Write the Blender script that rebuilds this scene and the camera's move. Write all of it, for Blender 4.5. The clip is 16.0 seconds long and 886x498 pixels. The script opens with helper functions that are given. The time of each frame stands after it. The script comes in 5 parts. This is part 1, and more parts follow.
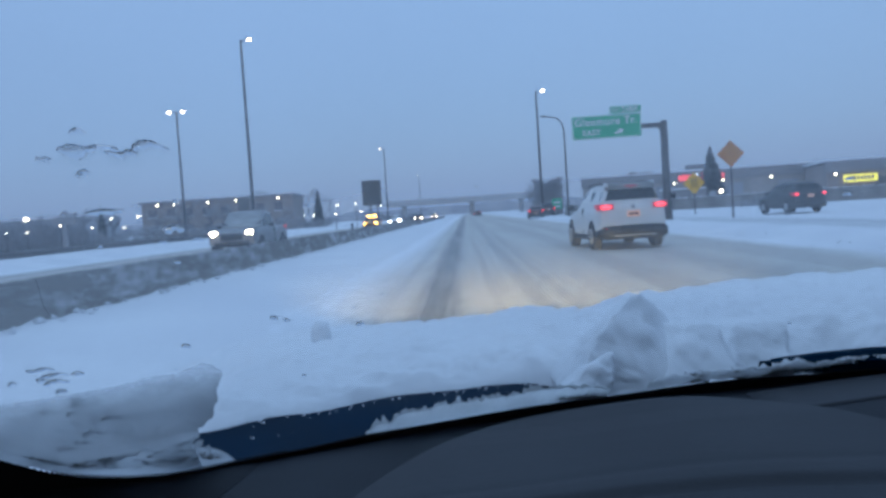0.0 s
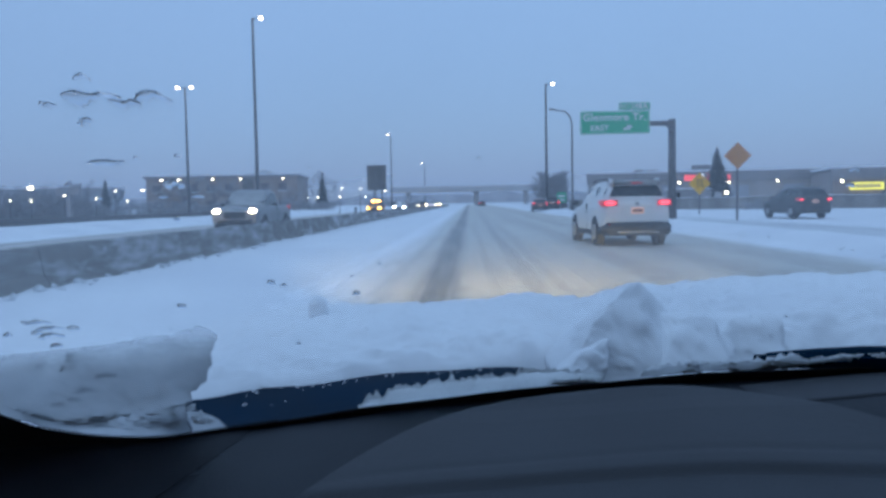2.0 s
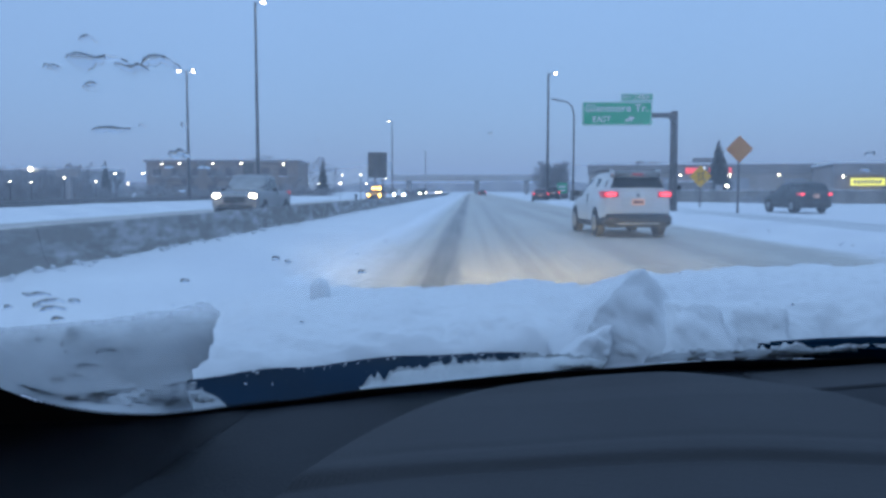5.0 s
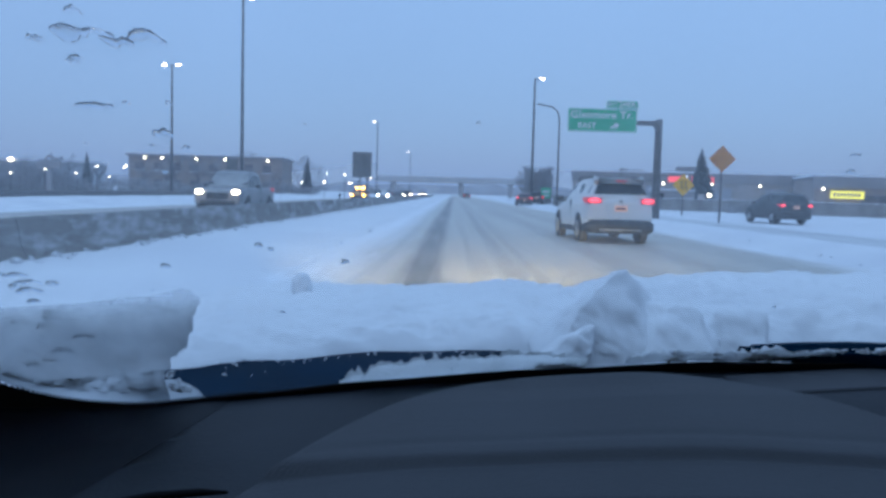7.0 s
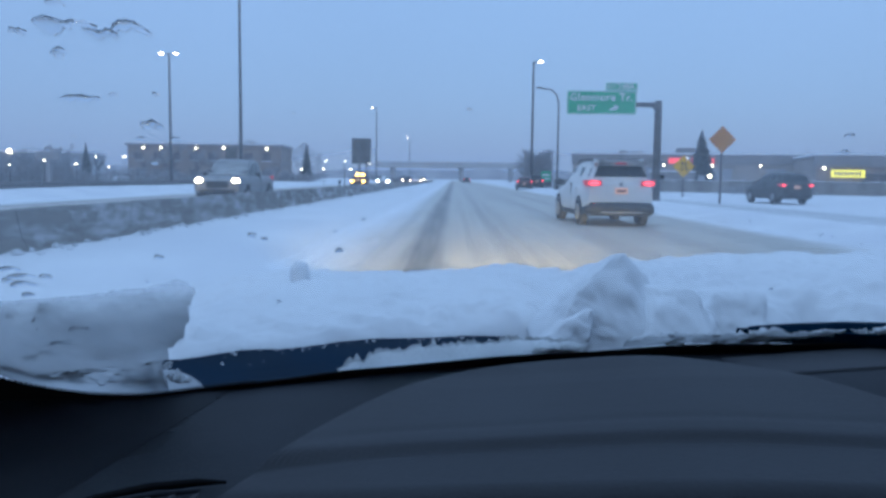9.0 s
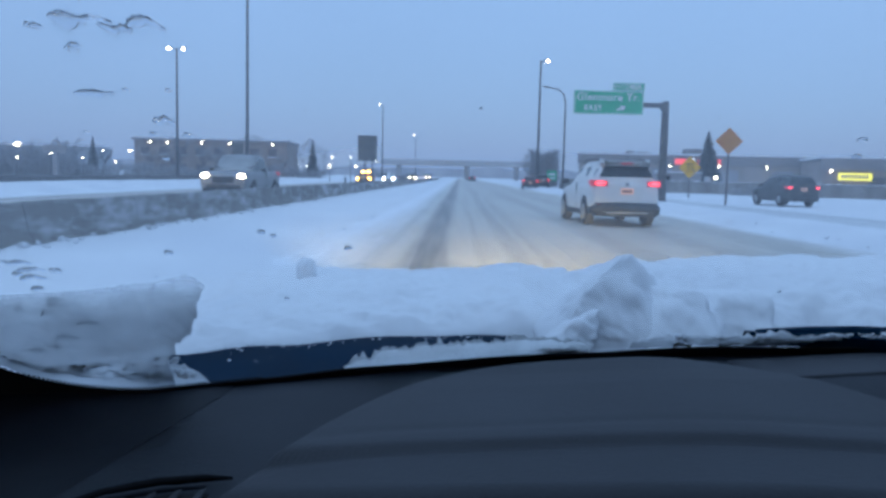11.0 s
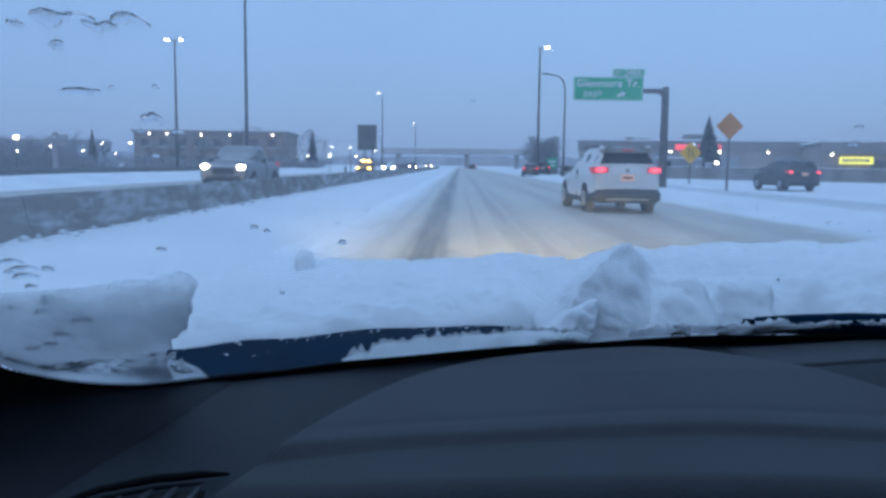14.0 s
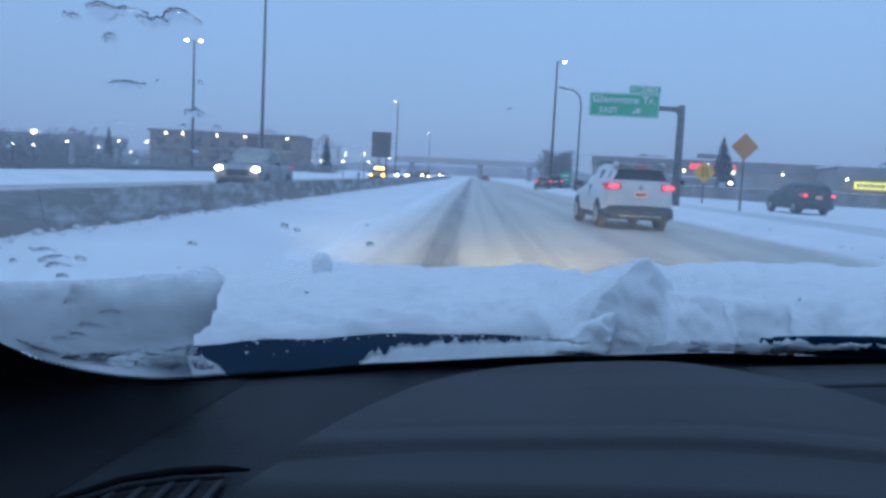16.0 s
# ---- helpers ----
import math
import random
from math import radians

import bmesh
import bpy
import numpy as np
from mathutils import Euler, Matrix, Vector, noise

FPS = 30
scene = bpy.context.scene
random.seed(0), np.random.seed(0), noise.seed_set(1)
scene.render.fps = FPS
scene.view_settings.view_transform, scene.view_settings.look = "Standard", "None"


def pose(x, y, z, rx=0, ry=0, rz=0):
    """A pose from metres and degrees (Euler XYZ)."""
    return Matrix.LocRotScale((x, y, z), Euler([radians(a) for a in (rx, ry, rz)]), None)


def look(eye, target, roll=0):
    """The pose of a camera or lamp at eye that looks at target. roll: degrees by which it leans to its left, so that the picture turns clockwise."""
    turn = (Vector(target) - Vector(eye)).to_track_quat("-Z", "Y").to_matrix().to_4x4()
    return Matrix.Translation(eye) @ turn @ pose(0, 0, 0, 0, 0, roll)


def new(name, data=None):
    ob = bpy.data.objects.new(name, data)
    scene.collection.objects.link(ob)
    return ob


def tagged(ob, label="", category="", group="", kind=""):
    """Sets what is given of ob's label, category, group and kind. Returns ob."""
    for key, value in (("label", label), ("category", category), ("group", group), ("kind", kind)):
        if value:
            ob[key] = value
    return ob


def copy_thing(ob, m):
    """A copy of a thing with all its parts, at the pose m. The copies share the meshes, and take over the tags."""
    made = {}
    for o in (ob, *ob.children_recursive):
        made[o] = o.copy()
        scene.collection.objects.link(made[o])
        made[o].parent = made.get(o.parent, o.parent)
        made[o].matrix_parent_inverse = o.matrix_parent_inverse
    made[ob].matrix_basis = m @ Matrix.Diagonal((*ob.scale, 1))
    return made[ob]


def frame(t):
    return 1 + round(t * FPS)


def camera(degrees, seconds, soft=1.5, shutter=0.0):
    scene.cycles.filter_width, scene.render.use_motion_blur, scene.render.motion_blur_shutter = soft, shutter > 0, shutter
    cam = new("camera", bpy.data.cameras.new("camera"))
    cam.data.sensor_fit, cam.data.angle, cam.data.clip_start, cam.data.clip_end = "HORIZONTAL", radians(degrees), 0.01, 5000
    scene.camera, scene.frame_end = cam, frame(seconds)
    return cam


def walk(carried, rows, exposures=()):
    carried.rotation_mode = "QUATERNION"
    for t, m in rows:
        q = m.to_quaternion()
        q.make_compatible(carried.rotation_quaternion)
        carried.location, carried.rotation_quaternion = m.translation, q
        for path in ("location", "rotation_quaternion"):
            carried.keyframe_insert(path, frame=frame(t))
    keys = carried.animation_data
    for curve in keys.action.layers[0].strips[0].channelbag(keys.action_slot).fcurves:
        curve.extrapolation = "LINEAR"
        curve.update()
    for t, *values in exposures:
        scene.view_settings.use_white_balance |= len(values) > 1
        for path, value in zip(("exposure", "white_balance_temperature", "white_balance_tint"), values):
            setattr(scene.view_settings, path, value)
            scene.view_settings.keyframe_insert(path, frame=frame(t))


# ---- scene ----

# camera: a phone held over the instrument cowl of a car
cam = camera(58.0, 16.0, soft=3.1)
# seconds, x, y, z, tilt, lean, turn
PATH = [
    (0, 0.0035, -0.0022, 1.2324, 87.48, 3.79, 1.63),
    (0.5, 0.0070, -0.0036, 1.2291, 87.47, 3.98, 1.81),
    (1, 0.0079, -0.0030, 1.2293, 87.36, 3.35, 2.04),
    (1.5, 0.0037, -0.0029, 1.2300, 86.94, 2.30, 2.08),
    (2, 0.0051, -0.0031, 1.2211, 86.66, 1.05, 1.91),
    (2.5, 0.0029, -0.0018, 1.2193, 86.47, 0.78, 1.73),
    (3, 0.0062, -0.0016, 1.2213, 86.19, 1.22, 1.68),
    (3.5, 0.0042, -0.0018, 1.2211, 86.19, 1.36, 1.55),
    (6, -0.0015, 0.0087, 1.2082, 85.64, -1.44, 1.44),
    (6.5, 0.0001, 0.0093, 1.2069, 85.93, -1.76, 0.80),
    (7, -0.0024, 0.0073, 1.2059, 85.99, -1.52, 0.80),
    (7.5, -0.0009, 0.0089, 1.2080, 85.71, -1.23, 0.67),
    (8, -0.0002, 0.0077, 1.2071, 85.51, -0.87, 0.66),
    (8.5, 0.0037, 0.0097, 1.2076, 85.33, -0.40, 0.47),
    (9, 0.0026, 0.0088, 1.2072, 84.93, -0.62, 0.80),
    (11.5, -0.0006, 0.0098, 1.2084, 84.70, -1.35, 1.19),
    (12, 0.0055, 0.0125, 1.2104, 84.43, -0.05, 0.87),
    (12.5, 0.0083, 0.0122, 1.2100, 84.19, 0.07, 0.99),
    (13, 0.0061, 0.0122, 1.2103, 84.07, -0.02, 0.86),
    (13.5, 0.0024, 0.0108, 1.2086, 83.99, -0.63, 1.14),
    (14, 0.0040, 0.0131, 1.2108, 83.97, -0.65, 1.22),
    (14.5, 0.0001, 0.0113, 1.2089, 83.99, -1.53, 1.53),
    (15, -0.0042, 0.0103, 1.2049, 84.25, -2.40, 1.67),
    (15.5, -0.0090, 0.0088, 1.2054, 84.44, -2.84, 2.09),
    (16, -0.0084, 0.0082, 1.2078, 84.63, -2.81, 2.14),
]
walk(cam, [(t, pose(x, y, z, a, b, c)) for t, x, y, z, a, b, c in PATH],
     exposures=[(0.0, -0.04, 6880, 10), (3.5, 0.06, 6820, 10), (7.0, 0.11, 6690, 10), (12.0, 0.14, 6760, 10), (13.5, 0.12, 6700, 10), (14.5, 0.11, 6400, 9), (15.4, 0.07, 6180, 9), (16.0, 0.10, 6600, 9)])

# ---- world and light: an overcast winter dusk ----
world = bpy.data.worlds.new("dusk_sky")
scene.world = world
world.use_nodes = True
wn, wl = world.node_tree.nodes, world.node_tree.links
wn.clear()
w_out = wn.new("ShaderNodeOutputWorld")
w_sky = wn.new("ShaderNodeTexSky")
w_sky.sky_type, w_sky.sun_disc = "NISHITA", False
w_sky.sun_elevation, w_sky.sun_rotation = radians(4), radians(200)
w_sky.air_density, w_sky.dust_density, w_sky.ozone_density = 1.0, 2.0, 3.0
w_b1 = wn.new("ShaderNodeBackground")
w_b1.inputs["Strength"].default_value = 0.05
w_geo = wn.new("ShaderNodeTexCoord")
w_sep = wn.new("ShaderNodeSeparateXYZ")
w_cloud = wn.new("ShaderNodeTexNoise")
w_cloud.inputs["Scale"].default_value, w_cloud.inputs["Detail"].default_value = 1.6, 4
w_mul = wn.new("ShaderNodeMath")
w_mul.operation = "MULTIPLY_ADD"
w_mul.inputs[1].default_value = 0.16
w_ramp = wn.new("ShaderNodeValToRGB")
w_b2 = wn.new("ShaderNodeBackground")
w_b2.inputs["Strength"].default_value = 1.0
w_add = wn.new("ShaderNodeAddShader")
stops = [(0.08, (0.198, 0.312, 0.575)), (0.16, (0.212, 0.345, 0.635)), (0.34, (0.245, 0.405, 0.735)), (1.0, (0.345, 0.55, 0.93))]
while len(w_ramp.color_ramp.elements) < len(stops):
    w_ramp.color_ramp.elements.new(0.5)
for el, (p, c) in zip(w_ramp.color_ramp.elements, stops):
    el.position, el.color = p, (*c, 1)
wl.new(w_sky.outputs[0], w_b1.inputs["Color"])
wl.new(w_geo.outputs["Generated"], w_sep.inputs[0])
wl.new(w_geo.outputs["Generated"], w_cloud.inputs["Vector"])
wl.new(w_cloud.outputs["Fac"], w_mul.inputs[0])
wl.new(w_sep.outputs["Z"], w_mul.inputs[2])
wl.new(w_mul.outputs[0], w_ramp.inputs["Fac"])
wl.new(w_ramp.outputs["Color"], w_b2.inputs["Color"])
wl.new(w_b1.outputs[0], w_add.inputs[0])
wl.new(w_b2.outputs[0], w_add.inputs[1])
wl.new(w_add.outputs[0], w_out.inputs["Surface"])

sun = new("sun", bpy.data.lights.new("sun", "SUN"))
sun.data.energy, sun.data.angle, sun.data.color = 0.56, radians(40), (0.42, 0.66, 1.0)
sun.matrix_world = look((-12, 6, 90), (0, 0, 0))


def spot(name, eye, target, watts, colour, degrees, blend=0.7, size=0.06):
    ob = new(name, bpy.data.lights.new(name, "SPOT"))
    d = ob.data
    d.energy, d.color, d.spot_size, d.spot_blend, d.shadow_soft_size = watts, colour, radians(degrees), blend, size
    ob.matrix_world = look(eye, target)
    return ob


# the headlights of the car that carries the camera: flat, wide low beams
for hx in (-0.25, 1.0):
    beam = spot("headlight_beam", (hx, 2.30, 0.66), (hx * 1.8 + 0.3, 15.0, 0.0), 24500, (1.0, 0.79, 0.38), 6.4, 1.0)
    beam.matrix_world = beam.matrix_world @ Matrix.Diagonal((5.5, 1, 1, 1))


# ---- materials ----
def shader(name):
    m = bpy.data.materials.new(name)
    m.use_nodes = True
    n = m.node_tree.nodes
    return m, n, m.node_tree.links, n["Principled BSDF"]


def surface(name, c1, c2, rough=0.6, scale=4.0, fine=60.0, bump=0.15, metal=0.0, depth=0.01, stretch=(1, 1, 1), r2=None, contrast=(0.35, 0.65), sss=0.0):
    """Two colours mixed by broad noise, darkened a little by grain, with relief."""
    m, n, l, p = shader(name)
    tc = n.new("ShaderNodeTexCoord")
    mp = n.new("ShaderNodeMapping")
    mp.inputs["Scale"].default_value = stretch
    a = n.new("ShaderNodeTexNoise")
    a.inputs["Scale"].default_value, a.inputs["Detail"].default_value = scale, 6
    b = n.new("ShaderNodeTexNoise")
    b.inputs["Scale"].default_value, b.inputs["Detail"].default_value = fine, 4
    mr = n.new("ShaderNodeMapRange")
    mr.inputs["From Min"].default_value, mr.inputs["From Max"].default_value = contrast
    mix = n.new("ShaderNodeMix")
    mix.data_type = "RGBA"
    mix.inputs["A"].default_value, mix.inputs["B"].default_value = (*c1, 1), (*c2, 1)
    g = n.new("ShaderNodeMix")
    g.data_type, g.blend_type = "RGBA", "MULTIPLY"
    g.inputs["Factor"].default_value = 0.25
    l.new(tc.outputs["Object"], mp.inputs["Vector"])
    for t in (a, b):
        l.new(mp.outputs[0], t.inputs["Vector"])
    l.new(a.outputs["Fac"], mr.inputs["Value"])
    l.new(mr.outputs[0], mix.inputs["Factor"])
    l.new(mix.outputs["Result"], g.inputs["A"])
    l.new(b.outputs["Fac"], g.inputs["B"])
    l.new(g.outputs["Result"], p.inputs["Base Color"])
    p.inputs["Metallic"].default_value = metal
    rr = n.new("ShaderNodeMapRange")
    rr.inputs["To Min"].default_value, rr.inputs["To Max"].default_value = rough, rough if r2 is None else r2
    l.new(a.outputs["Fac"], rr.inputs["Value"])
    l.new(rr.outputs[0], p.inputs["Roughness"])
    if bump:
        bp = n.new("ShaderNodeBump")
        bp.inputs["Strength"].default_value, bp.inputs["Distance"].default_value = bump, depth
        l.new(b.outputs["Fac"], bp.inputs["Height"])
        l.new(bp.outputs[0], p.inputs["Normal"])
    if sss:
        p.inputs["Subsurface Weight"].default_value = sss
        p.inputs["Subsurface Radius"].default_value = (0.03, 0.035, 0.05)
        p.inputs["Subsurface Scale"].default_value = 0.4
    return m


def glow(name, colour, strength):
    m, n, l, p = shader(name)
    p.inputs["Base Color"].default_value = (*colour, 1)
    p.inputs["Emission Color"].default_value = (*colour, 1)
    p.inputs["Emission Strength"].default_value = strength
    p.inputs["Roughness"].default_value = 0.3
    return m


def clear(name, ior, tint=(1, 1, 1), rough=0.0):
    m, n, l, p = shader(name)
    p.inputs["Base Color"].default_value = (*tint, 1)
    p.inputs["Transmission Weight"].default_value = 1.0
    p.inputs["IOR"].default_value, p.inputs["Roughness"].default_value = ior, rough
    return m


def pane_material():
    """Clean window glass: see-through, with the gloss of its Fresnel reflection."""
    m, n, l, p = shader("windscreen_glass")
    tr, gl, fr, mx = (n.new("ShaderNode" + k) for k in ("BsdfTransparent", "BsdfGlossy", "LayerWeight", "MixShader"))
    pw, sc = n.new("ShaderNodeMath"), n.new("ShaderNodeMath")
    pw.operation, sc.operation = "POWER", "MULTIPLY_ADD"
    pw.inputs[1].default_value, sc.inputs[1].default_value, sc.inputs[2].default_value = 4.0, 0.25, 0.012
    tr.inputs["Color"].default_value = (0.97, 0.985, 0.985, 1)
    gl.inputs["Roughness"].default_value = 0.02
    l.new(fr.outputs["Facing"], pw.inputs[0])
    l.new(pw.outputs[0], sc.inputs[0])
    l.new(sc.outputs[0], mx.inputs["Fac"])
    l.new(tr.outputs[0], mx.inputs[1])
    l.new(gl.outputs[0], mx.inputs[2])
    # an added veil on the upper glass stands in for haze in the air outside
    tc, sep, up, patchy, much, haze_film, veil = (n.new("ShaderNode" + k) for k in ("TexCoord", "SeparateXYZ", "MapRange", "TexNoise", "Math", "BsdfTranslucent", "MixShader"))
    haze_film.inputs["Color"].default_value = (0.80, 0.84, 0.88, 1)
    patchy.inputs["Scale"].default_value, patchy.inputs["Detail"].default_value = 7, 3
    up.inputs["From Min"].default_value, up.inputs["From Max"].default_value = -0.13, 0.0
    up.inputs["To Max"].default_value = 0.145
    much.operation = "MULTIPLY"
    l.new(tc.outputs["Object"], sep.inputs[0])
    l.new(tc.outputs["Object"], patchy.inputs["Vector"])
    l.new(sep.outputs["Z"], up.inputs["Value"])
    l.new(up.outputs[0], much.inputs[0])
    l.new(patchy.outputs["Fac"], much.inputs[1])
    l.new(much.outputs[0], veil.inputs["Fac"])
    l.new(mx.outputs[0], veil.inputs[1])
    l.new(haze_film.outputs[0], veil.inputs[2])
    l.new(veil.outputs[0], n["Material Output"].inputs["Surface"])
    return m


def road_material():
    """Packed, dirty snow on asphalt with bare wheel tracks along y."""
    m, n, l, p = shader("snow_covered_road")
    tc = n.new("ShaderNodeTexCoord")
    sep = n.new("ShaderNodeSeparateXYZ")
    l.new(tc.outputs["Object"], sep.inputs[0])

    def noise_of(stretch, scale, detail=5):
        mp, t = n.new("ShaderNodeMapping"), n.new("ShaderNodeTexNoise")
        mp.inputs["Scale"].default_value = stretch
        t.inputs["Scale"].default_value, t.inputs["Detail"].default_value = scale, detail
        l.new(tc.outputs["Object"], mp.inputs["Vector"])
        l.new(mp.outputs[0], t.inputs["Vector"])
        return t.outputs["Fac"]

    def op(kind, a, b, c=None):
        t = n.new("ShaderNodeMath")
        t.operation = kind
        for i, v in enumerate((a, b, c)):
            if v is None:
                continue
            if isinstance(v, (int, float)):
                t.inputs[i].default_value = v
            else:
                l.new(v, t.inputs[i])
        return t.outputs[0]

    wob = op("MULTIPLY_ADD", noise_of((0.2, 0.05, 1), 1.0), 0.5, op("SUBTRACT", sep.outputs["X"], 0.25))
    streak = noise_of((3.0, 0.03, 1), 1.6)
    thread = noise_of((9.0, 0.10, 1), 1.5, 7)
    patch = noise_of((0.5, 0.12, 1), 1.2)
    grain = noise_of((1, 0.5, 1), 14, 6)
    base = n.new("ShaderNodeMix")
    base.data_type = "RGBA"
    base.inputs["A"].default_value, base.inputs["B"].default_value = (0.385, 0.352, 0.308, 1), (0.55, 0.515, 0.462, 1)
    l.new(op("MULTIPLY_ADD", streak, 1.3, op("MULTIPLY_ADD", patch, 0.9, -0.62)), base.inputs["Factor"])
    base.clamp_factor = True
    col = base.outputs["Result"]

    def track(centre, width, depth, soft=0.28):
        d = op("ABSOLUTE", op("SUBTRACT", wob, centre), 0)
        t = n.new("ShaderNodeMapRange")
        t.interpolation_type = "SMOOTHSTEP"
        t.inputs["From Min"].default_value, t.inputs["From Max"].default_value = width * (1 + soft), width * (1 - soft)
        l.new(d, t.inputs["Value"])
        return op("MULTIPLY", op("MULTIPLY", t.outputs[0], depth), op("MULTIPLY", op("MULTIPLY_ADD", patch, 1.4, 0.15), op("MULTIPLY_ADD", thread, 1.9, 0.02)))

    edge_l = n.new("ShaderNodeMapRange")
    edge_l.inputs["From Min"].default_value, edge_l.inputs["From Max"].default_value = -0.9, -2.1
    edge_r = n.new("ShaderNodeMapRange")
    edge_r.inputs["From Min"].default_value, edge_r.inputs["From Max"].default_value = 6.7, 7.7
    for e in (edge_l, edge_r):
        l.new(op("MULTIPLY_ADD", patch, 1.2, op("SUBTRACT", sep.outputs["X"], 0.6)), e.inputs["Value"])
    drift = n.new("ShaderNodeMix")
    drift.data_type = "RGBA"
    drift.inputs["B"].default_value = (0.76, 0.78, 0.81, 1)
    l.new(op("MAXIMUM", edge_l.outputs[0], edge_r.outputs[0]), drift.inputs["Factor"])
    l.new(col, drift.inputs["A"])
    col = drift.outputs["Result"]
    dark = track(-0.50, 0.28, 0.95, 0.62)
    for c, w, d in ((0.95, 0.16, 0.34), (1.35, 0.10, 0.26), (-1.25, 0.10, 0.22), (3.0, 0.35, 0.25), (4.7, 0.35, 0.28), (0.35, 0.06, 0.15), (6.2, 0.5, 0.06)):
        dark = op("MAXIMUM", dark, track(c, w, d, 0.6))
    mix = n.new("ShaderNodeMix")
    mix.data_type = "RGBA"
    mix.inputs["B"].default_value = (0.12, 0.118, 0.115, 1)
    l.new(op("MINIMUM", dark, 0.85), mix.inputs["Factor"])
    l.new(col, mix.inputs["A"])
    speck = n.new("ShaderNodeMix")
    speck.data_type, speck.blend_type = "RGBA", "MULTIPLY"
    speck.inputs["Factor"].default_value = 0.45
    tone = n.new("ShaderNodeMapRange")
    tone.inputs["From Min"].default_value, tone.inputs["From Max"].default_value = 0.3, 0.6
    tone.inputs["To Min"].default_value, tone.inputs["To Max"].default_value = 0.62, 1.15
    l.new(noise_of((1, 0.35, 1), 5.0, 8), tone.inputs["Value"])
    l.new(mix.outputs["Result"], speck.inputs["A"])
    l.new(tone.outputs[0], speck.inputs["B"])
    l.new(speck.outputs["Result"], p.inputs["Base Color"])
    p.inputs["Roughness"].default_value = 0.5
    bp = n.new("ShaderNodeBump")
    bp.inputs["Strength"].default_value, bp.inputs["Distance"].default_value = 0.8, 0.035
    l.new(op("ADD", grain, op("MULTIPLY", streak, 1.5)), bp.inputs["Height"])
    l.new(bp.outputs[0], p.inputs["Normal"])
    return m


def barrier_material():
    """Grey concrete with crusts of wind-blown snow and dark wet stains."""
    m, n, l, p = shader("snow_crusted_concrete")
    tc = n.new("ShaderNodeTexCoord")
    geo = n.new("ShaderNodeNewGeometry")

    def nz(scale, detail, rough=0.6, stretch=(1, 1, 1)):
        mp, t = n.new("ShaderNodeMapping"), n.new("ShaderNodeTexNoise")
        mp.inputs["Scale"].default_value = stretch
        t.inputs["Scale"].default_value, t.inputs["Detail"].default_value, t.inputs["Roughness"].default_value = scale, detail, rough
        l.new(geo.outputs["Position"], mp.inputs["Vector"])
        l.new(mp.outputs[0], t.inputs["Vector"])
        return t.outputs["Fac"]

    con = n.new("ShaderNodeMix")
    con.data_type = "RGBA"
    con.inputs["A"].default_value, con.inputs["B"].default_value = (0.085, 0.08, 0.072, 1), (0.21, 0.20, 0.185, 1)
    l.new(nz(2.2, 6, 0.65, (1, 0.6, 0.5)), con.inputs["Factor"])
    mr = n.new("ShaderNodeMapRange")
    mr.inputs["From Min"].default_value, mr.inputs["From Max"].default_value = 0.47, 0.61
    l.new(nz(1.9, 11, 0.68, (1, 0.4, 1.5)), mr.inputs["Value"])
    mix = n.new("ShaderNodeMix")
    mix.data_type = "RGBA"
    mix.inputs["B"].default_value = (0.36, 0.362, 0.37, 1)
    l.new(mr.outputs[0], mix.inputs["Factor"])
    l.new(con.outputs["Result"], mix.inputs["A"])
    l.new(mix.outputs["Result"], p.inputs["Base Color"])
    p.inputs["Roughness"].default_value = 0.8
    bp = n.new("ShaderNodeBump")
    bp.inputs["Strength"].default_value, bp.inputs["Distance"].default_value = 0.7, 0.03
    l.new(mr.outputs[0], bp.inputs["Height"])
    l.new(bp.outputs[0], p.inputs["Normal"])
    return m


SNOW = surface("fresh_snow", (0.80, 0.82, 0.85), (0.86, 0.88, 0.90), 0.75, 3.0, 90.0, 0.25, depth=0.004)
FIELD = surface("wind_packed_snow", (0.74, 0.76, 0.80), (0.85, 0.87, 0.89), 0.8, 0.35, 6.0, 0.4, depth=0.05)


def wet_snow_material(name, colour, through_share, thin=None):
    """Snow pressed on glass: it scatters light and lets part of it through."""
    m, n, l, p = shader(name)
    tc, a, df, tl, mx, bp, g = (n.new("ShaderNode" + k) for k in ("TexCoord", "TexNoise", "BsdfDiffuse", "BsdfTranslucent", "MixShader", "Bump", "MixRGB"))
    a.inputs["Scale"].default_value, a.inputs["Detail"].default_value = 60, 8
    g.inputs[1].default_value, g.inputs[2].default_value = (*colour, 1), (*[c * 0.86 for c in colour], 1)
    bp.inputs["Strength"].default_value, bp.inputs["Distance"].default_value = 0.4, 0.004
    patchy, share = n.new("ShaderNodeTexNoise"), n.new("ShaderNodeMapRange")
    patchy.inputs["Scale"].default_value, patchy.inputs["Detail"].default_value = 16, 5
    share.inputs["From Min"].default_value, share.inputs["From Max"].default_value = 0.35, 0.65
    share.inputs["To Min"].default_value, share.inputs["To Max"].default_value = through_share - 0.12, min(0.97, through_share + 0.07)
    l.new(tc.outputs["Object"], patchy.inputs["Vector"])
    l.new(patchy.outputs["Fac"], share.inputs["Value"])
    l.new(share.outputs[0], mx.inputs["Fac"])
    l.new(tc.outputs["Object"], a.inputs["Vector"])
    l.new(a.outputs["Fac"], bp.inputs["Height"])
    l.new(a.outputs["Fac"], g.inputs[0])
    for b in (df, tl):
        l.new(g.outputs[0], b.inputs["Color"])
        l.new(bp.outputs[0], b.inputs["Normal"])
    l.new(df.outputs[0], mx.inputs[1])
    l.new(tl.outputs[0], mx.inputs[2])
    surf = mx.outputs[0]
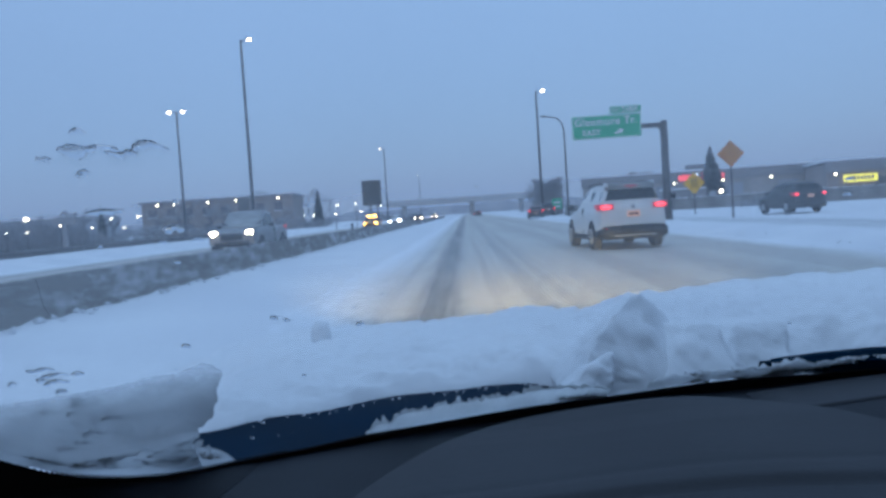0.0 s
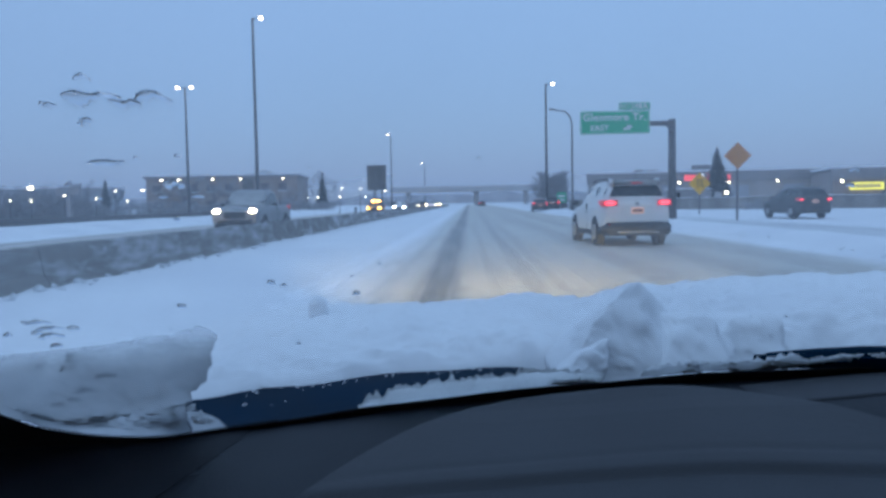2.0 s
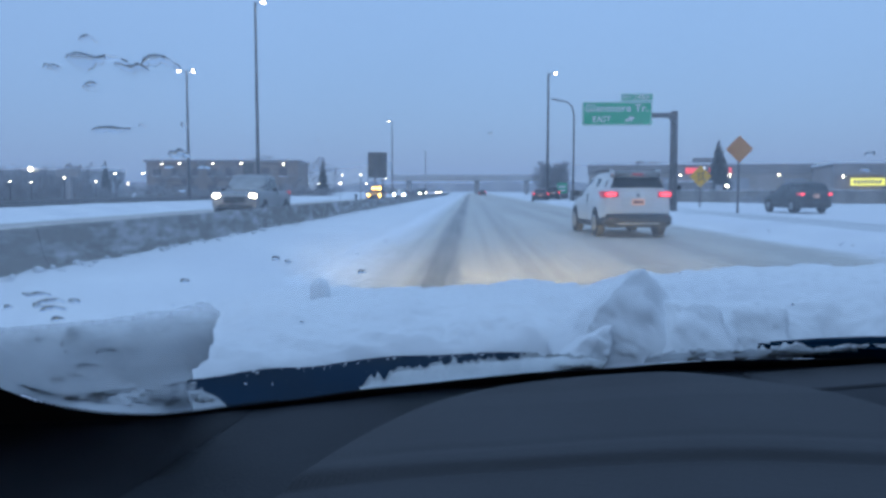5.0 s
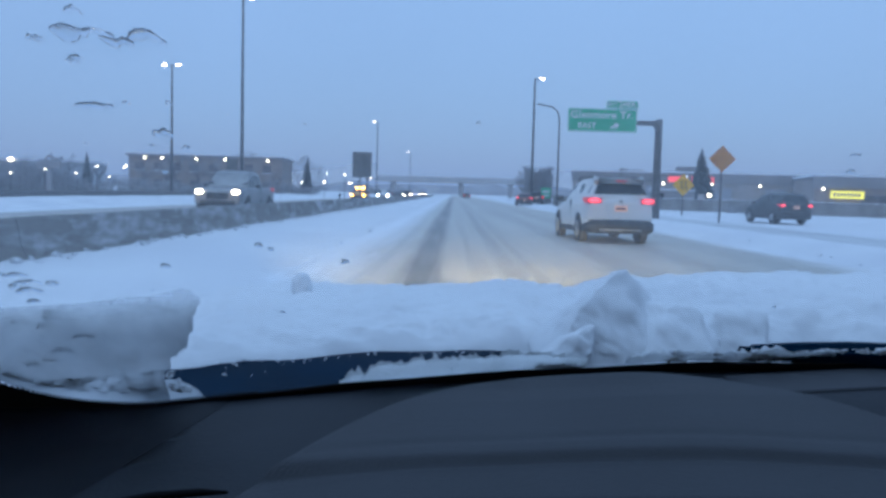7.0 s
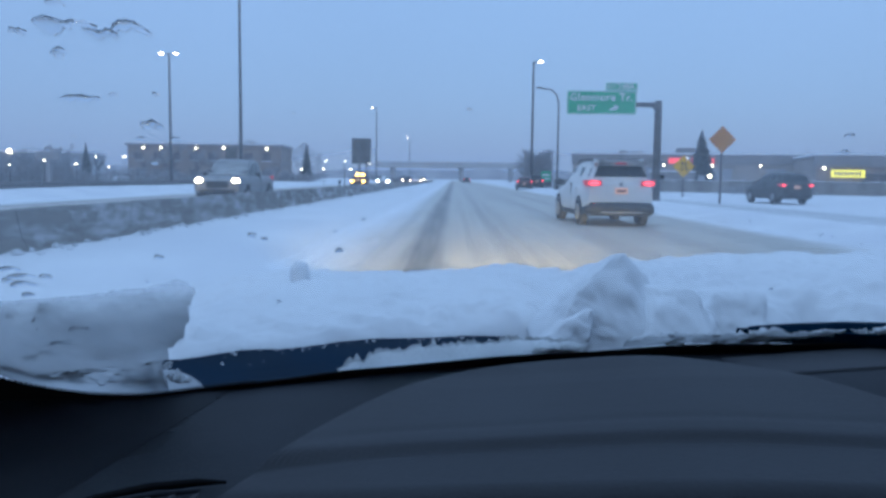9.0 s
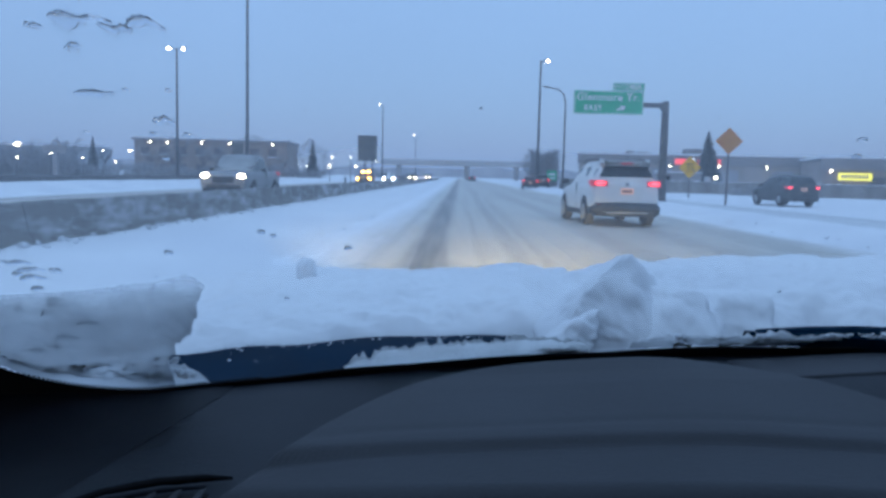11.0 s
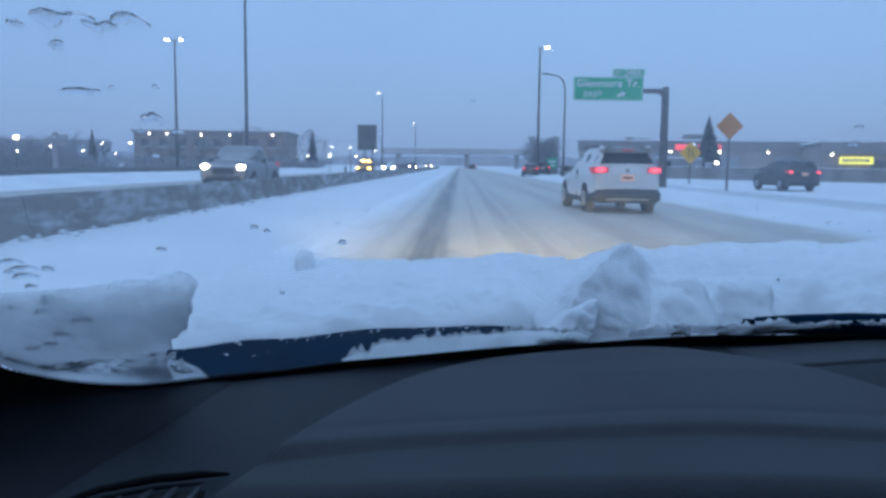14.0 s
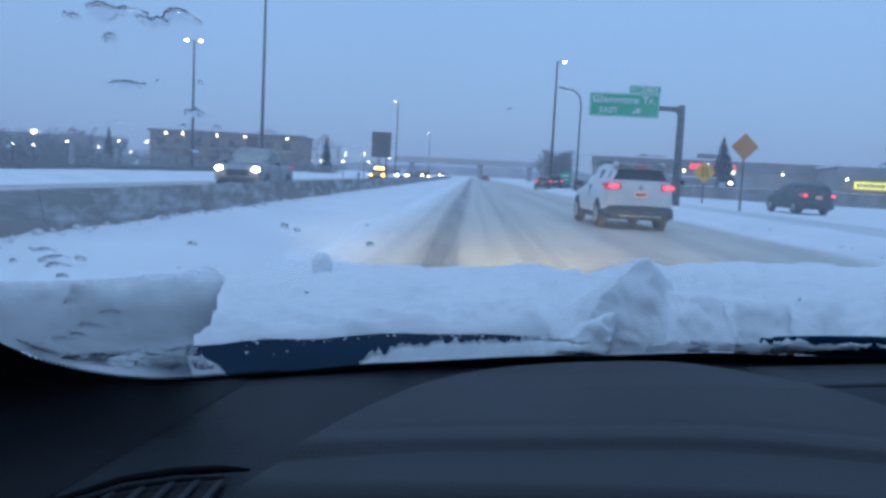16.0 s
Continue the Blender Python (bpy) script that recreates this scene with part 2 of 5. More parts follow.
    if thin:
        # the snow thins out towards its upper rim and there lets the view through
        sep, up, clear_part, grain, fade = (n.new("ShaderNode" + k) for k in ("SeparateXYZ", "MapRange", "BsdfTransparent", "TexNoise", "MixShader"))
        ragged = n.new("ShaderNodeMath")
        ragged.operation = "MULTIPLY_ADD"
        ragged.inputs[1].default_value = 0.03
        grain.inputs["Scale"].default_value, grain.inputs["Detail"].default_value = 45, 8
        up.interpolation_type = "SMOOTHSTEP"
        up.inputs["From Min"].default_value, up.inputs["From Max"].default_value = thin
        up.inputs["To Max"].default_value = 0.75
        # shading set by position: more translucent, so lighter, towards foot and left side
        low, more = n.new("ShaderNodeMapRange"), n.new("ShaderNodeMath")
        low.inputs["From Min"].default_value, low.inputs["From Max"].default_value = -0.14, -0.175
        low.inputs["To Max"].default_value = 0.12
        more.use_clamp = True
        side, both = n.new("ShaderNodeMapRange"), n.new("ShaderNodeMath")
        side.inputs["From Min"].default_value, side.inputs["From Max"].default_value = -0.27, -0.35
        side.inputs["To Max"].default_value = 0.06
        l.new(sep.outputs["X"], side.inputs["Value"])
        l.new(side.outputs[0], both.inputs[1])
        l.new(sep.outputs["Z"], low.inputs["Value"])
        l.new(low.outputs[0], both.inputs[0])
        l.new(both.outputs[0], more.inputs[0])
        l.new(share.outputs[0], more.inputs[1])
        l.new(more.outputs[0], mx.inputs["Fac"])
        l.new(tc.outputs["Object"], sep.inputs[0])
        l.new(tc.outputs["Object"], grain.inputs["Vector"])
        l.new(grain.outputs["Fac"], ragged.inputs[0])
        l.new(sep.outputs["Z"], ragged.inputs[2])
        l.new(ragged.outputs[0], up.inputs["Value"])
        l.new(up.outputs[0], fade.inputs["Fac"])
        l.new(surf, fade.inputs[1])
        l.new(clear_part.outputs[0], fade.inputs[2])
        surf = fade.outputs[0]
    l.new(surf, n["Material Output"].inputs["Surface"])
    return m


MELTING = wet_snow_material("half_melted_slush_on_glass", (0.86, 0.88, 0.90), 0.68)
SLUSHY = wet_snow_material("thin_slush_on_glass", (0.92, 0.94, 0.95), 0.90)
WET_SNOW = wet_snow_material("wet_snow_on_glass", (0.90, 0.92, 0.94), 0.58, (-0.087, -0.065))
SLUSH = surface("grey_slush", (0.55, 0.57, 0.60), (0.75, 0.77, 0.80), 0.35, 18.0, 120.0, 0.5, depth=0.004, sss=0.1)
LOOSE = surface("loose_driven_snow", (0.50, 0.48, 0.44), (0.62, 0.60, 0.565), 0.7, 3.0, 30, 0.5, depth=0.02)
ROAD = road_material()
CONCRETE = barrier_material()
PARAPET = surface("weathered_concrete", (0.21, 0.205, 0.20), (0.34, 0.33, 0.32), 0.85, 0.8, 14, 0.4, depth=0.02, stretch=(1, 1, 0.3))
HOOD = surface("blue_car_paint", (0.0002, 0.016, 0.036), (0.0005, 0.021, 0.048), 0.45, 9, 200, 0.05, depth=0.001, r2=0.6)
HOOD.node_tree.nodes["Principled BSDF"].inputs["Specular IOR Level"].default_value = 0.02
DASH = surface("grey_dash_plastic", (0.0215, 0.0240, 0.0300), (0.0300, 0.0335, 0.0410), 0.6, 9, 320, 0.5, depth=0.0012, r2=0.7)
DASH_DARK = surface("dark_dash_plastic", (0.0105, 0.0135, 0.0190), (0.0150, 0.0185, 0.0250), 0.65, 9, 320, 0.5, depth=0.0012)
SIDE = surface("soft_black_corner_trim", (0.0066, 0.0085, 0.0120), (0.0095, 0.012, 0.0165), 0.75, 12, 500, 0.4, depth=0.0005)
TRIM = surface("black_trim_plastic", (0.004, 0.0042, 0.005), (0.0065, 0.0068, 0.008), 0.7, 12, 500, 0.3, depth=0.0005)
FRIT = surface("black_glass_border", (0.003, 0.003, 0.004), (0.005, 0.005, 0.006), 0.9, 30, 300, 0.0)
CABIN = surface("cabin_fabric", (0.05, 0.05, 0.055), (0.07, 0.07, 0.075), 0.9, 20, 300, 0.2, depth=0.001)
PANE = pane_material()
WATER = clear("meltwater", 1.33)
MELT = clear("meltwater_smear", 1.33, (0.90, 0.91, 0.93), 0.04)
RAMP = surface("lightly_driven_snow", (0.56, 0.57, 0.59), (0.68, 0.69, 0.72), 0.8, 0.5, 6, 0.4, depth=0.03, stretch=(1, 0.1, 1))
WHITE_PAINT = surface("white_car_paint", (0.74, 0.74, 0.73), (0.82, 0.82, 0.81), 0.3, 2.5, 60, 0.03, depth=0.001, r2=0.5)
DARK_PAINT = surface("salt_dusted_dark_paint", (0.011, 0.011, 0.013), (0.042, 0.042, 0.044), 0.3, 3, 60, 0.03, depth=0.001, r2=0.6)
RED_PAINT = surface("maroon_car_paint", (0.10, 0.012, 0.014), (0.15, 0.03, 0.03), 0.35, 3, 60, 0.03, depth=0.001)
SILVER_PAINT = surface("silver_car_paint", (0.20, 0.205, 0.21), (0.30, 0.305, 0.31), 0.35, 3, 60, 0.03, depth=0.001, metal=0.3)
YELLOW_PAINT = surface("yellow_car_paint", (0.50, 0.24, 0.02), (0.58, 0.30, 0.03), 0.4, 3, 60, 0.03, depth=0.001)
CAR_GLASS = surface("tinted_car_glass", (0.02, 0.023, 0.027), (0.04, 0.045, 0.05), 0.08, 3, 40, 0.0)
for dim, level in ((TRIM, 0.08), (DASH, 0.36), (DASH_DARK, 0.22), (SIDE, 0.2), (CAR_GLASS, 0.22)):
    dim.node_tree.nodes["Principled BSDF"].inputs["Specular IOR Level"].default_value = level
TYRE = surface("tyre_rubber", (0.010, 0.010, 0.010), (0.025, 0.025, 0.026), 0.85, 9, 80, 0.3, depth=0.003)
RIM = surface("wheel_alloy", (0.32, 0.33, 0.34), (0.45, 0.45, 0.46), 0.4, 9, 80, 0.1, metal=0.7, depth=0.002)
PLASTIC = surface("black_bumper_plastic", (0.015, 0.015, 0.016), (0.05, 0.05, 0.052), 0.7, 5, 90, 0.2, depth=0.002)
TAIL = glow("tail_lamp_red", (1.0, 0.06, 0.09), 3.2)
TAIL_DIM = glow("tail_lens_red", (0.45, 0.03, 0.05), 0.6)
PLATE = glow("plate_lit_orange", (0.72, 0.40, 0.30), 0.4)
PLATE_BAR = surface("plate_bar_dark", (0.10, 0.05, 0.05), (0.14, 0.07, 0.07), 0.5, 30, 100, 0)
HEAD = glow("headlamp_warm", (1.0, 0.86, 0.62), 40)
HEAD_COLD = glow("headlamp_white", (0.92, 0.98, 1.0), 40)
HEAD_AMBER = glow("headlamp_amber", (1.0, 0.48, 0.08), 25)
LAMP = glow("street_lamp_white", (1.0, 0.93, 0.80), 14)
WALL_LAMP = glow("wall_lamp_warm", (1.0, 0.90, 0.70), 12)
POLE = surface("dark_steel_pole", (0.07, 0.072, 0.08), (0.10, 0.102, 0.11), 0.6, 3, 40, 0.1, metal=0.3, depth=0.002)
GANTRY = surface("weathered_steel", (0.11, 0.105, 0.107), (0.15, 0.142, 0.142), 0.7, 3, 40, 0.2, metal=0.2, depth=0.003)
SIGN_GREEN = surface("green_sign_sheet", (0.0, 0.44, 0.22), (0.004, 0.48, 0.245), 0.45, 1.5, 40, 0.0)
SIGN_WHITE = surface("white_sign_sheet", (0.72, 0.78, 0.80), (0.82, 0.86, 0.88), 0.45, 5, 40, 0.0)
SIGN_YELLOW = surface("yellow_sign_sheet", (0.84, 0.42, 0.012), (0.90, 0.48, 0.02), 0.45, 5, 40, 0.0)
SIGN_ORANGE = surface("orange_sign_sheet", (0.55, 0.20, 0.03), (0.62, 0.25, 0.05), 0.45, 5, 40, 0.0)
SIGN_BLACK = surface("black_sign_ink", (0.015, 0.013, 0.012), (0.02, 0.018, 0.016), 0.5, 5, 40, 0.0)
SIGN_BACK = surface("plywood_sign_back", (0.11, 0.105, 0.10), (0.16, 0.15, 0.14), 0.8, 2, 30, 0.2, depth=0.003)
# far wall and fascia tones are raised to carry the distance haze
BRICK = surface("brown_brick_wall", (0.29, 0.24, 0.222), (0.36, 0.302, 0.28), 0.9, 0.5, 8, 0.3, depth=0.02)
STUCCO = surface("grey_brown_stucco", (0.37, 0.345, 0.33), (0.44, 0.41, 0.395), 0.9, 0.3, 8, 0.2, depth=0.02)
FASCIA = surface("dark_fascia", (0.27, 0.26, 0.265), (0.33, 0.315, 0.32), 0.8, 0.4, 8, 0.1, depth=0.01)
DOOR_GREY = surface("pale_roller_door", (0.34, 0.36, 0.40), (0.42, 0.44, 0.47), 0.7, 0.6, 8, 0.1, depth=0.01, stretch=(1, 1, 8))
WINDOW_DARK = surface("dark_shop_glass", (0.12, 0.12, 0.13), (0.16, 0.16, 0.17), 0.3, 0.6, 8, 0)
SHOP_RED = glow("red_shop_sign", (0.9, 0.10, 0.12), 0.9)
SHOP_WHITE = glow("white_shop_sign", (0.9, 0.92, 1.0), 0.8)
SHOP_YELLOW = glow("yellow_shop_sign", (0.95, 0.85, 0.12), 1.0)
BARK = surface("frosted_bark", (0.10, 0.095, 0.10), (0.19, 0.185, 0.195), 0.9, 6, 40, 0.4, depth=0.02)
# frost on the trees, paled further by haze put into the colour
NEEDLE = surface("frost_haze_needles", (0.11, 0.13, 0.135), (0.27, 0.29, 0.31), 0.85, 2.5, 20, 0.0)
TWIG = surface("frost_haze_twigs", (0.26, 0.26, 0.28), (0.38, 0.38, 0.40), 0.9, 2.5, 20, 0.0)
# pale blue-grey in place of the haze before the far woods
FAR = surface("far_hazed_woods", (0.40, 0.42, 0.46), (0.54, 0.56, 0.60), 0.95, 0.05, 0.4, 0.0)
# concrete lightened so the overpass fades as haze would make it
BRIDGE = surface("hazed_bridge_concrete", (0.52, 0.53, 0.55), (0.60, 0.61, 0.62), 0.9, 0.2, 3, 0.1, depth=0.02)


# ---- shape helpers ----
def part(name, bm, material, parent=None, label="", smooth=False):
    me = bpy.data.meshes.new(name)
    bmesh.ops.recalc_face_normals(bm, faces=bm.faces)
    bm.to_mesh(me)
    bm.free()
    me.materials.append(material)
    if smooth:
        me.shade_smooth()
    ob = new(name, me)
    if parent is not None:
        ob.parent = parent
    if label:
        ob["label"] = label
    return ob


def thing(name, m=None, label="", category="", group="", kind=""):
    ob = new(name)
    ob.empty_display_size = 0.2
    if m is not None:
        ob.matrix_basis = m
    return tagged(ob, label, category, group, kind)


def box(bm, x0, x1, y0, y1, z0, z1, bevel=0.0):
    r = bmesh.ops.create_cube(bm, size=1.0)
    vs = r["verts"]
    for v in vs:
        v.co = Vector(((x0 + x1) / 2 + v.co.x * (x1 - x0), (y0 + y1) / 2 + v.co.y * (y1 - y0), (z0 + z1) / 2 + v.co.z * (z1 - z0)))
    if bevel:
        bmesh.ops.bevel(bm, geom=list({e for v in vs for e in v.link_edges}), offset=bevel, segments=2, affect="EDGES", profile=0.5)
    return bm


def a_box(*a, bevel=0.0):
    return box(bmesh.new(), *a, bevel=bevel)


def tube(bm, points, radii, sides=10, cap=True):
    """A round bar through the points."""
    rings = []
    pts = [Vector(p) for p in points]
    for i, p in enumerate(pts):
        d = (pts[min(i + 1, len(pts) - 1)] - pts[max(i - 1, 0)]).normalized()
        u = d.cross(Vector((0, 0, 1)) if abs(d.z) < 0.9 else Vector((1, 0, 0))).normalized()
        w = d.cross(u)
        r = radii if isinstance(radii, (int, float)) else radii[i]
        rings.append([bm.verts.new(p + r * (math.cos(a) * u + math.sin(a) * w)) for a in (2 * math.pi * k / sides for k in range(sides))])
    for a, b in zip(rings, rings[1:]):
        for k in range(sides):
            bm.faces.new((a[k], a[(k + 1) % sides], b[(k + 1) % sides], b[k]))
    if cap:
        bm.faces.new(rings[0][::-1])
        bm.faces.new(rings[-1])
    return bm


def a_tube(points, radii, sides=10):
    return tube(bmesh.new(), points, radii, sides)


def slab(bm, corners, thick):
    """A solid plate on the corners (in order), thickened backwards from its front."""
    c = [Vector(p) for p in corners]
    n = (c[1] - c[0]).cross(c[2] - c[0]).normalized()
    a = [bm.verts.new(p) for p in c]
    b = [bm.verts.new(p - n * thick) for p in c]
    k = len(c)
    bm.faces.new(a)
    bm.faces.new(b[::-1])
    for i in range(k):
        bm.faces.new((a[i], b[i], b[(i + 1) % k], a[(i + 1) % k]))
    return bm


def a_slab(corners, thick):
    return slab(bmesh.new(), corners, thick)


def ball(bm, centre, size, sub=2, rough=0.0, seed=0.0):
    r = bmesh.ops.create_icosphere(bm, subdivisions=sub, radius=1.0)
    for v in r["verts"]:
        k = 1 + rough * noise.noise(v.co * 1.7 + Vector((seed, seed * 2, 0)))
        v.co = Vector(centre) + Vector((v.co.x * size[0], v.co.y * size[1], v.co.z * size[2])) * k
    return bm


def sheet(xs, ys, height, thick=0.0):
    """A height field z = height(x, y), closed below when thick is given."""
    bm = bmesh.new()
    g = [[bm.verts.new((x, y, height(x, y))) for x in xs] for y in ys]
    for r0, r1 in zip(g, g[1:]):
        for i in range(len(xs) - 1):
            bm.faces.new((r0[i], r0[i + 1], r1[i + 1], r1[i]))
    if thick:
        rim = [g[0][i] for i in range(len(xs))] + [r[-1] for r in g[1:]] + [g[-1][i] for i in range(len(xs) - 2, -1, -1)] + [r[0] for r in g[-2:0:-1]]
        low = [bm.verts.new(v.co - Vector((0, 0, thick))) for v in rim]
        for i in range(len(rim)):
            j = (i + 1) % len(rim)
            bm.faces.new((rim[i], low[i], low[j], rim[j]))
    return bm


def spread(a, b, n):
    return [a + (b - a) * i / (n - 1) for i in range(n)]


def between(x, keys):
    """Smooth value at x through a short list of (x, value)."""
    if x <= keys[0][0]:
        return keys[0][1]
    for (a, va), (b, vb) in zip(keys, keys[1:]):
        if x <= b:
            s = (x - a) / (b - a)
            s = s * s * (3 - 2 * s)
            return va + (vb - va) * s
    return keys[-1][1]


def wave(x, y, z=0.0, octaves=4):
    return noise.fractal(Vector((x, y, z)), 1.0, 2.0, octaves)


def words(name, text, size, m, material, parent, label=""):
    cu = bpy.data.curves.new(name, "FONT")
    cu.body, cu.size, cu.extrude, cu.align_x, cu.align_y = text, size, 0.004, "CENTER", "CENTER"
    cu.offset, cu.space_character = size * 0.022, 1.1
    tmp = new(name, cu)
    bpy.context.view_layer.update()
    me = bpy.data.meshes.new_from_object(tmp.evaluated_get(bpy.context.evaluated_depsgraph_get()))
    bpy.data.objects.remove(tmp)
    me.materials.clear()
    me.materials.append(material)
    ob = new(name, me)
    ob.parent, ob.matrix_basis = parent, m
    if label:
        ob["label"] = label
    return ob


# ---- the large structure: ground, road, banks, barrier ----
def ground_height(x, y):
    far = min(1.0, max(0.0, (abs(x) - 20) / 60))
    return -0.04 + far * (0.25 * wave(x * 0.03, y * 0.03) - 0.15)


gx = [-1500, -700, -350, -200] + spread(-140, 140, 57) + [200, 350, 700, 1500]
gy = [-400, -150, -60] + spread(-20, 240, 60) + [280, 330, 400, 550, 800, 1300, 2500]
tagged(part("ground", sheet(gx, gy, ground_height), FIELD, smooth=True), "open ground under wind-packed blue-white snow", "snow field", kind="structure")
road = part("road", sheet(spread(-2.6, 8.0, 21), spread(-20, 420, 45), lambda x, y: 0.0, 0.03), ROAD)
tagged(road, "highway lane under dirty packed snow with bare wheel tracks", "road", kind="structure")
far_road = part("road", sheet(spread(-3.2, 8.6, 17), spread(-20, 420, 45), lambda x, y: 0.0, 0.03), ROAD)
far_road.location.x = -16.0
tagged(far_road, "opposing highway lanes under grey packed snow", "road", kind="structure")
ramp_road = part("road", sheet(spread(0, 1, 9), spread(0, 1, 40), lambda x, y: 0.0), RAMP)
for v in ramp_road.data.vertices:
    s, u = v.co.y, v.co.x
    v.co = Vector((10.2 + 3.6 * u + 9 * (max(0, 0.45 - s)) ** 2, 6 + 190 * s, 0.01))
tagged(ramp_road, "grey snow-covered exit lane beside the highway", "road", kind="structure")


def ridge(x0, width, seed):
    """Loose, wheel-thrown snow lying along the lane between two tracks."""
    def height(u, y):
        lump = 0.15 + 0.8 * wave(y * 0.35, seed) + 0.5 * wave(u * 2.5, y * 3.3, seed) + 0.5 * wave(u * 6, y * 9, seed)
        return -0.02 + (1 - u * u) * 0.034 * max(0.0, lump)
    bm = sheet(spread(-1, 1, 15), spread(5, 24, 480) + spread(24.2, 60, 160), height)
    for v in bm.verts:
        v.co.x = x0 + v.co.x * width + 0.10 * wave(v.co.y * 0.18, seed)
    return tagged(part("snow_ridge", bm, LOOSE, smooth=True), "low crumbly ridge of loose snow between wheel tracks", "loose snow", kind="stuff")


for x0, width, seed in ((0.30, 0.34, 1.0), (2.15, 0.46, 2.0), (3.75, 0.40, 3.0), (-1.45, 0.42, 4.0)):
    ridge(x0, width, seed)

BAR_X = -6.15


def left_bank(x, y):
    s = (x + 1.75 + 0.18 * wave(y * 0.25, 3.1) + 0.05 * wave(y * 1.1, x)) / (BAR_X + 1.75)
    s = max(-0.2, min(1.0, s))
    return -0.02 + 0.13 * s + 0.022 * wave(x * 0.7, y * 0.35, 1.0) * max(0, s) + 0.03 * wave(x * 3, y * 2, 7.0) * max(0, s) + 0.07 * max(0, s - 0.8) * 5 * (0.6 + 0.8 * wave(y * 1.4, 9))


tagged(part("snow_bank", sheet(spread(BAR_X + 0.05, -1.4, 26), spread(-10, 50, 180) + spread(51, 180, 90) + [230, 300, 420], left_bank, 0.15), FIELD, smooth=True),
       "smooth snow-drifted shoulder sloping up to the barrier", "snow bank", kind="structure")


def right_bank(x, y):
    edge = 7.55 + 0.3 * wave(y * 0.15, 5.5) + 0.15 * wave(y * 0.8, 2)
    s = max(-0.3, min(1.0, (x - edge) / 1.5))
    t = max(0.0, min(1.0, (11.2 - x) / 1.2))
    return -0.02 + 0.22 * s * t + 0.05 * wave(x, y * 0.5, 4.0) * max(0, s)


tagged(part("snow_bank", sheet(spread(7.0, 10.6, 18), spread(-10, 60, 110) + spread(62, 180, 60) + [230, 300, 420], right_bank, 0.15), FIELD, smooth=True),
       "low ploughed snow bank between highway and exit lane", "snow bank", kind="structure")


def median_snow(x, y):
    return 0.12 + 0.16 * max(0, 1 - abs(x + 6.7) / 0.8) + 0.05 * wave(x, y * 0.4, 2.0)


tagged(part("snow_bank", sheet(spread(-7.9, BAR_X - 0.12, 8), spread(-10, 180, 150) + [230, 300, 420], median_snow, 0.2), FIELD, smooth=True),
       "snow piled against the far side of the barrier", "snow bank", kind="structure")


def verge_snow(x, y):
    s = max(0.0, min(1.0, (-19.0 - x + 0.5 * wave(y * 0.1, 1)) / 2.0))
    return -0.03 + 0.45 * s + 0.08 * wave(x * 0.3, y * 0.2, 6.0) * s


tagged(part("snow_bank", sheet(spread(-36, -18.6, 24), spread(-10, 180, 90) + [230, 300, 420], verge_snow, 0.2), FIELD, smooth=True),
       "snowy verge beyond the opposing lanes", "snow bank", kind="structure")

# concrete barrier in cast lengths, worn at the joints
SEG = 3.8


def barrier_mesh(seed):
    bm = bmesh.new()
    prof = [(-0.30, 0.0), (-0.30, 0.10), (-0.17, 0.32), (-0.10, 0.67), (-0.085, 0.71), (0.085, 0.71), (0.10, 0.67), (0.17, 0.32), (0.30, 0.10), (0.30, 0.0)]
    rows = []
    ys = spread(0.012, SEG - 0.012, 16)
    for i, y in enumerate(ys):
        end = i in (0, len(ys) - 1)
        ring = []
        for k, (x, z) in enumerate(prof):
            w = 0.012 * wave(y * 2.1 + seed * 13, z * 5, x * 6)
            chip = -0.03 * max(0, wave(y * 1.6 + seed * 7, 3.3)) if 3 <= k <= 6 else 0
            ring.append(bm.verts.new((x * (0.94 if end else 1) + w, y, z + chip - (0.015 if end and z > 0.5 else 0))))
        rows.append(ring)
    for a, b in zip(rows, rows[1:]):
        for k in range(len(prof) - 1):
            bm.faces.new((a[k], a[k + 1], b[k + 1], b[k]))
    bm.faces.new(rows[0])
    bm.faces.new(rows[-1][::-1])
    return bm


seg_masters = []
for s in range(4):
    ob = part("barrier_segment", barrier_mesh(s), CONCRETE)
    tagged(ob, "grey concrete highway barrier length crusted with snow", "barrier", "median barrier lengths")
    ob.matrix_basis = pose(BAR_X, -8 + s * SEG, 0)
    seg_masters.append(ob)
for i in range(4, 62):
    copy_thing(seg_masters[(i * 7 + i // 3) % 4], pose(BAR_X, -8 + i * SEG, 0, 0, 0, 0))


def snow_lumps(name, n, x0, x1, y0, y1, size, zf, label, seed):
    rnd = random.Random(seed)
    bm = bmesh.new()
    for i in range(n):
        y = y0 + (y1 - y0) * rnd.random() ** 1.5
        x = rnd.uniform(x0, x1)
        s = size * rnd.uniform(0.4, 1.3)
        ball(bm, (x, y, zf(x, y) + s * 0.15), (s, s * 1.2, s * 0.7), 1, 0.9, i * 3.7)
    return tagged(part(name, bm, SLUSH), label, "snow lumps", kind="stuff")


snow_lumps("snow_lumps", 150, BAR_X + 0.2, BAR_X + 0.6, 4, 70, 0.06, left_bank, "broken grey snow lumps fallen along the barrier foot", 3)
snow_lumps("snow_lumps", 70, 7.6, 8.3, 6, 60, 0.04, right_bank, "small snow crumbs on the ploughed bank", 5)

# parapet of the exit ramp: a low wall on a curve
def ramp_way(s):
    return Vector((13 + 62 * s + 3 * math.sin(3 * s), 104 - 42 * s ** 0.55, 0))


def parapet():
    bm = bmesh.new()
    prof = [(-0.22, -0.4), (-0.18, 0.35), (-0.15, 1.25), (0.15, 1.25), (0.18, 0.35), (0.22, -0.4)]
    rows = []
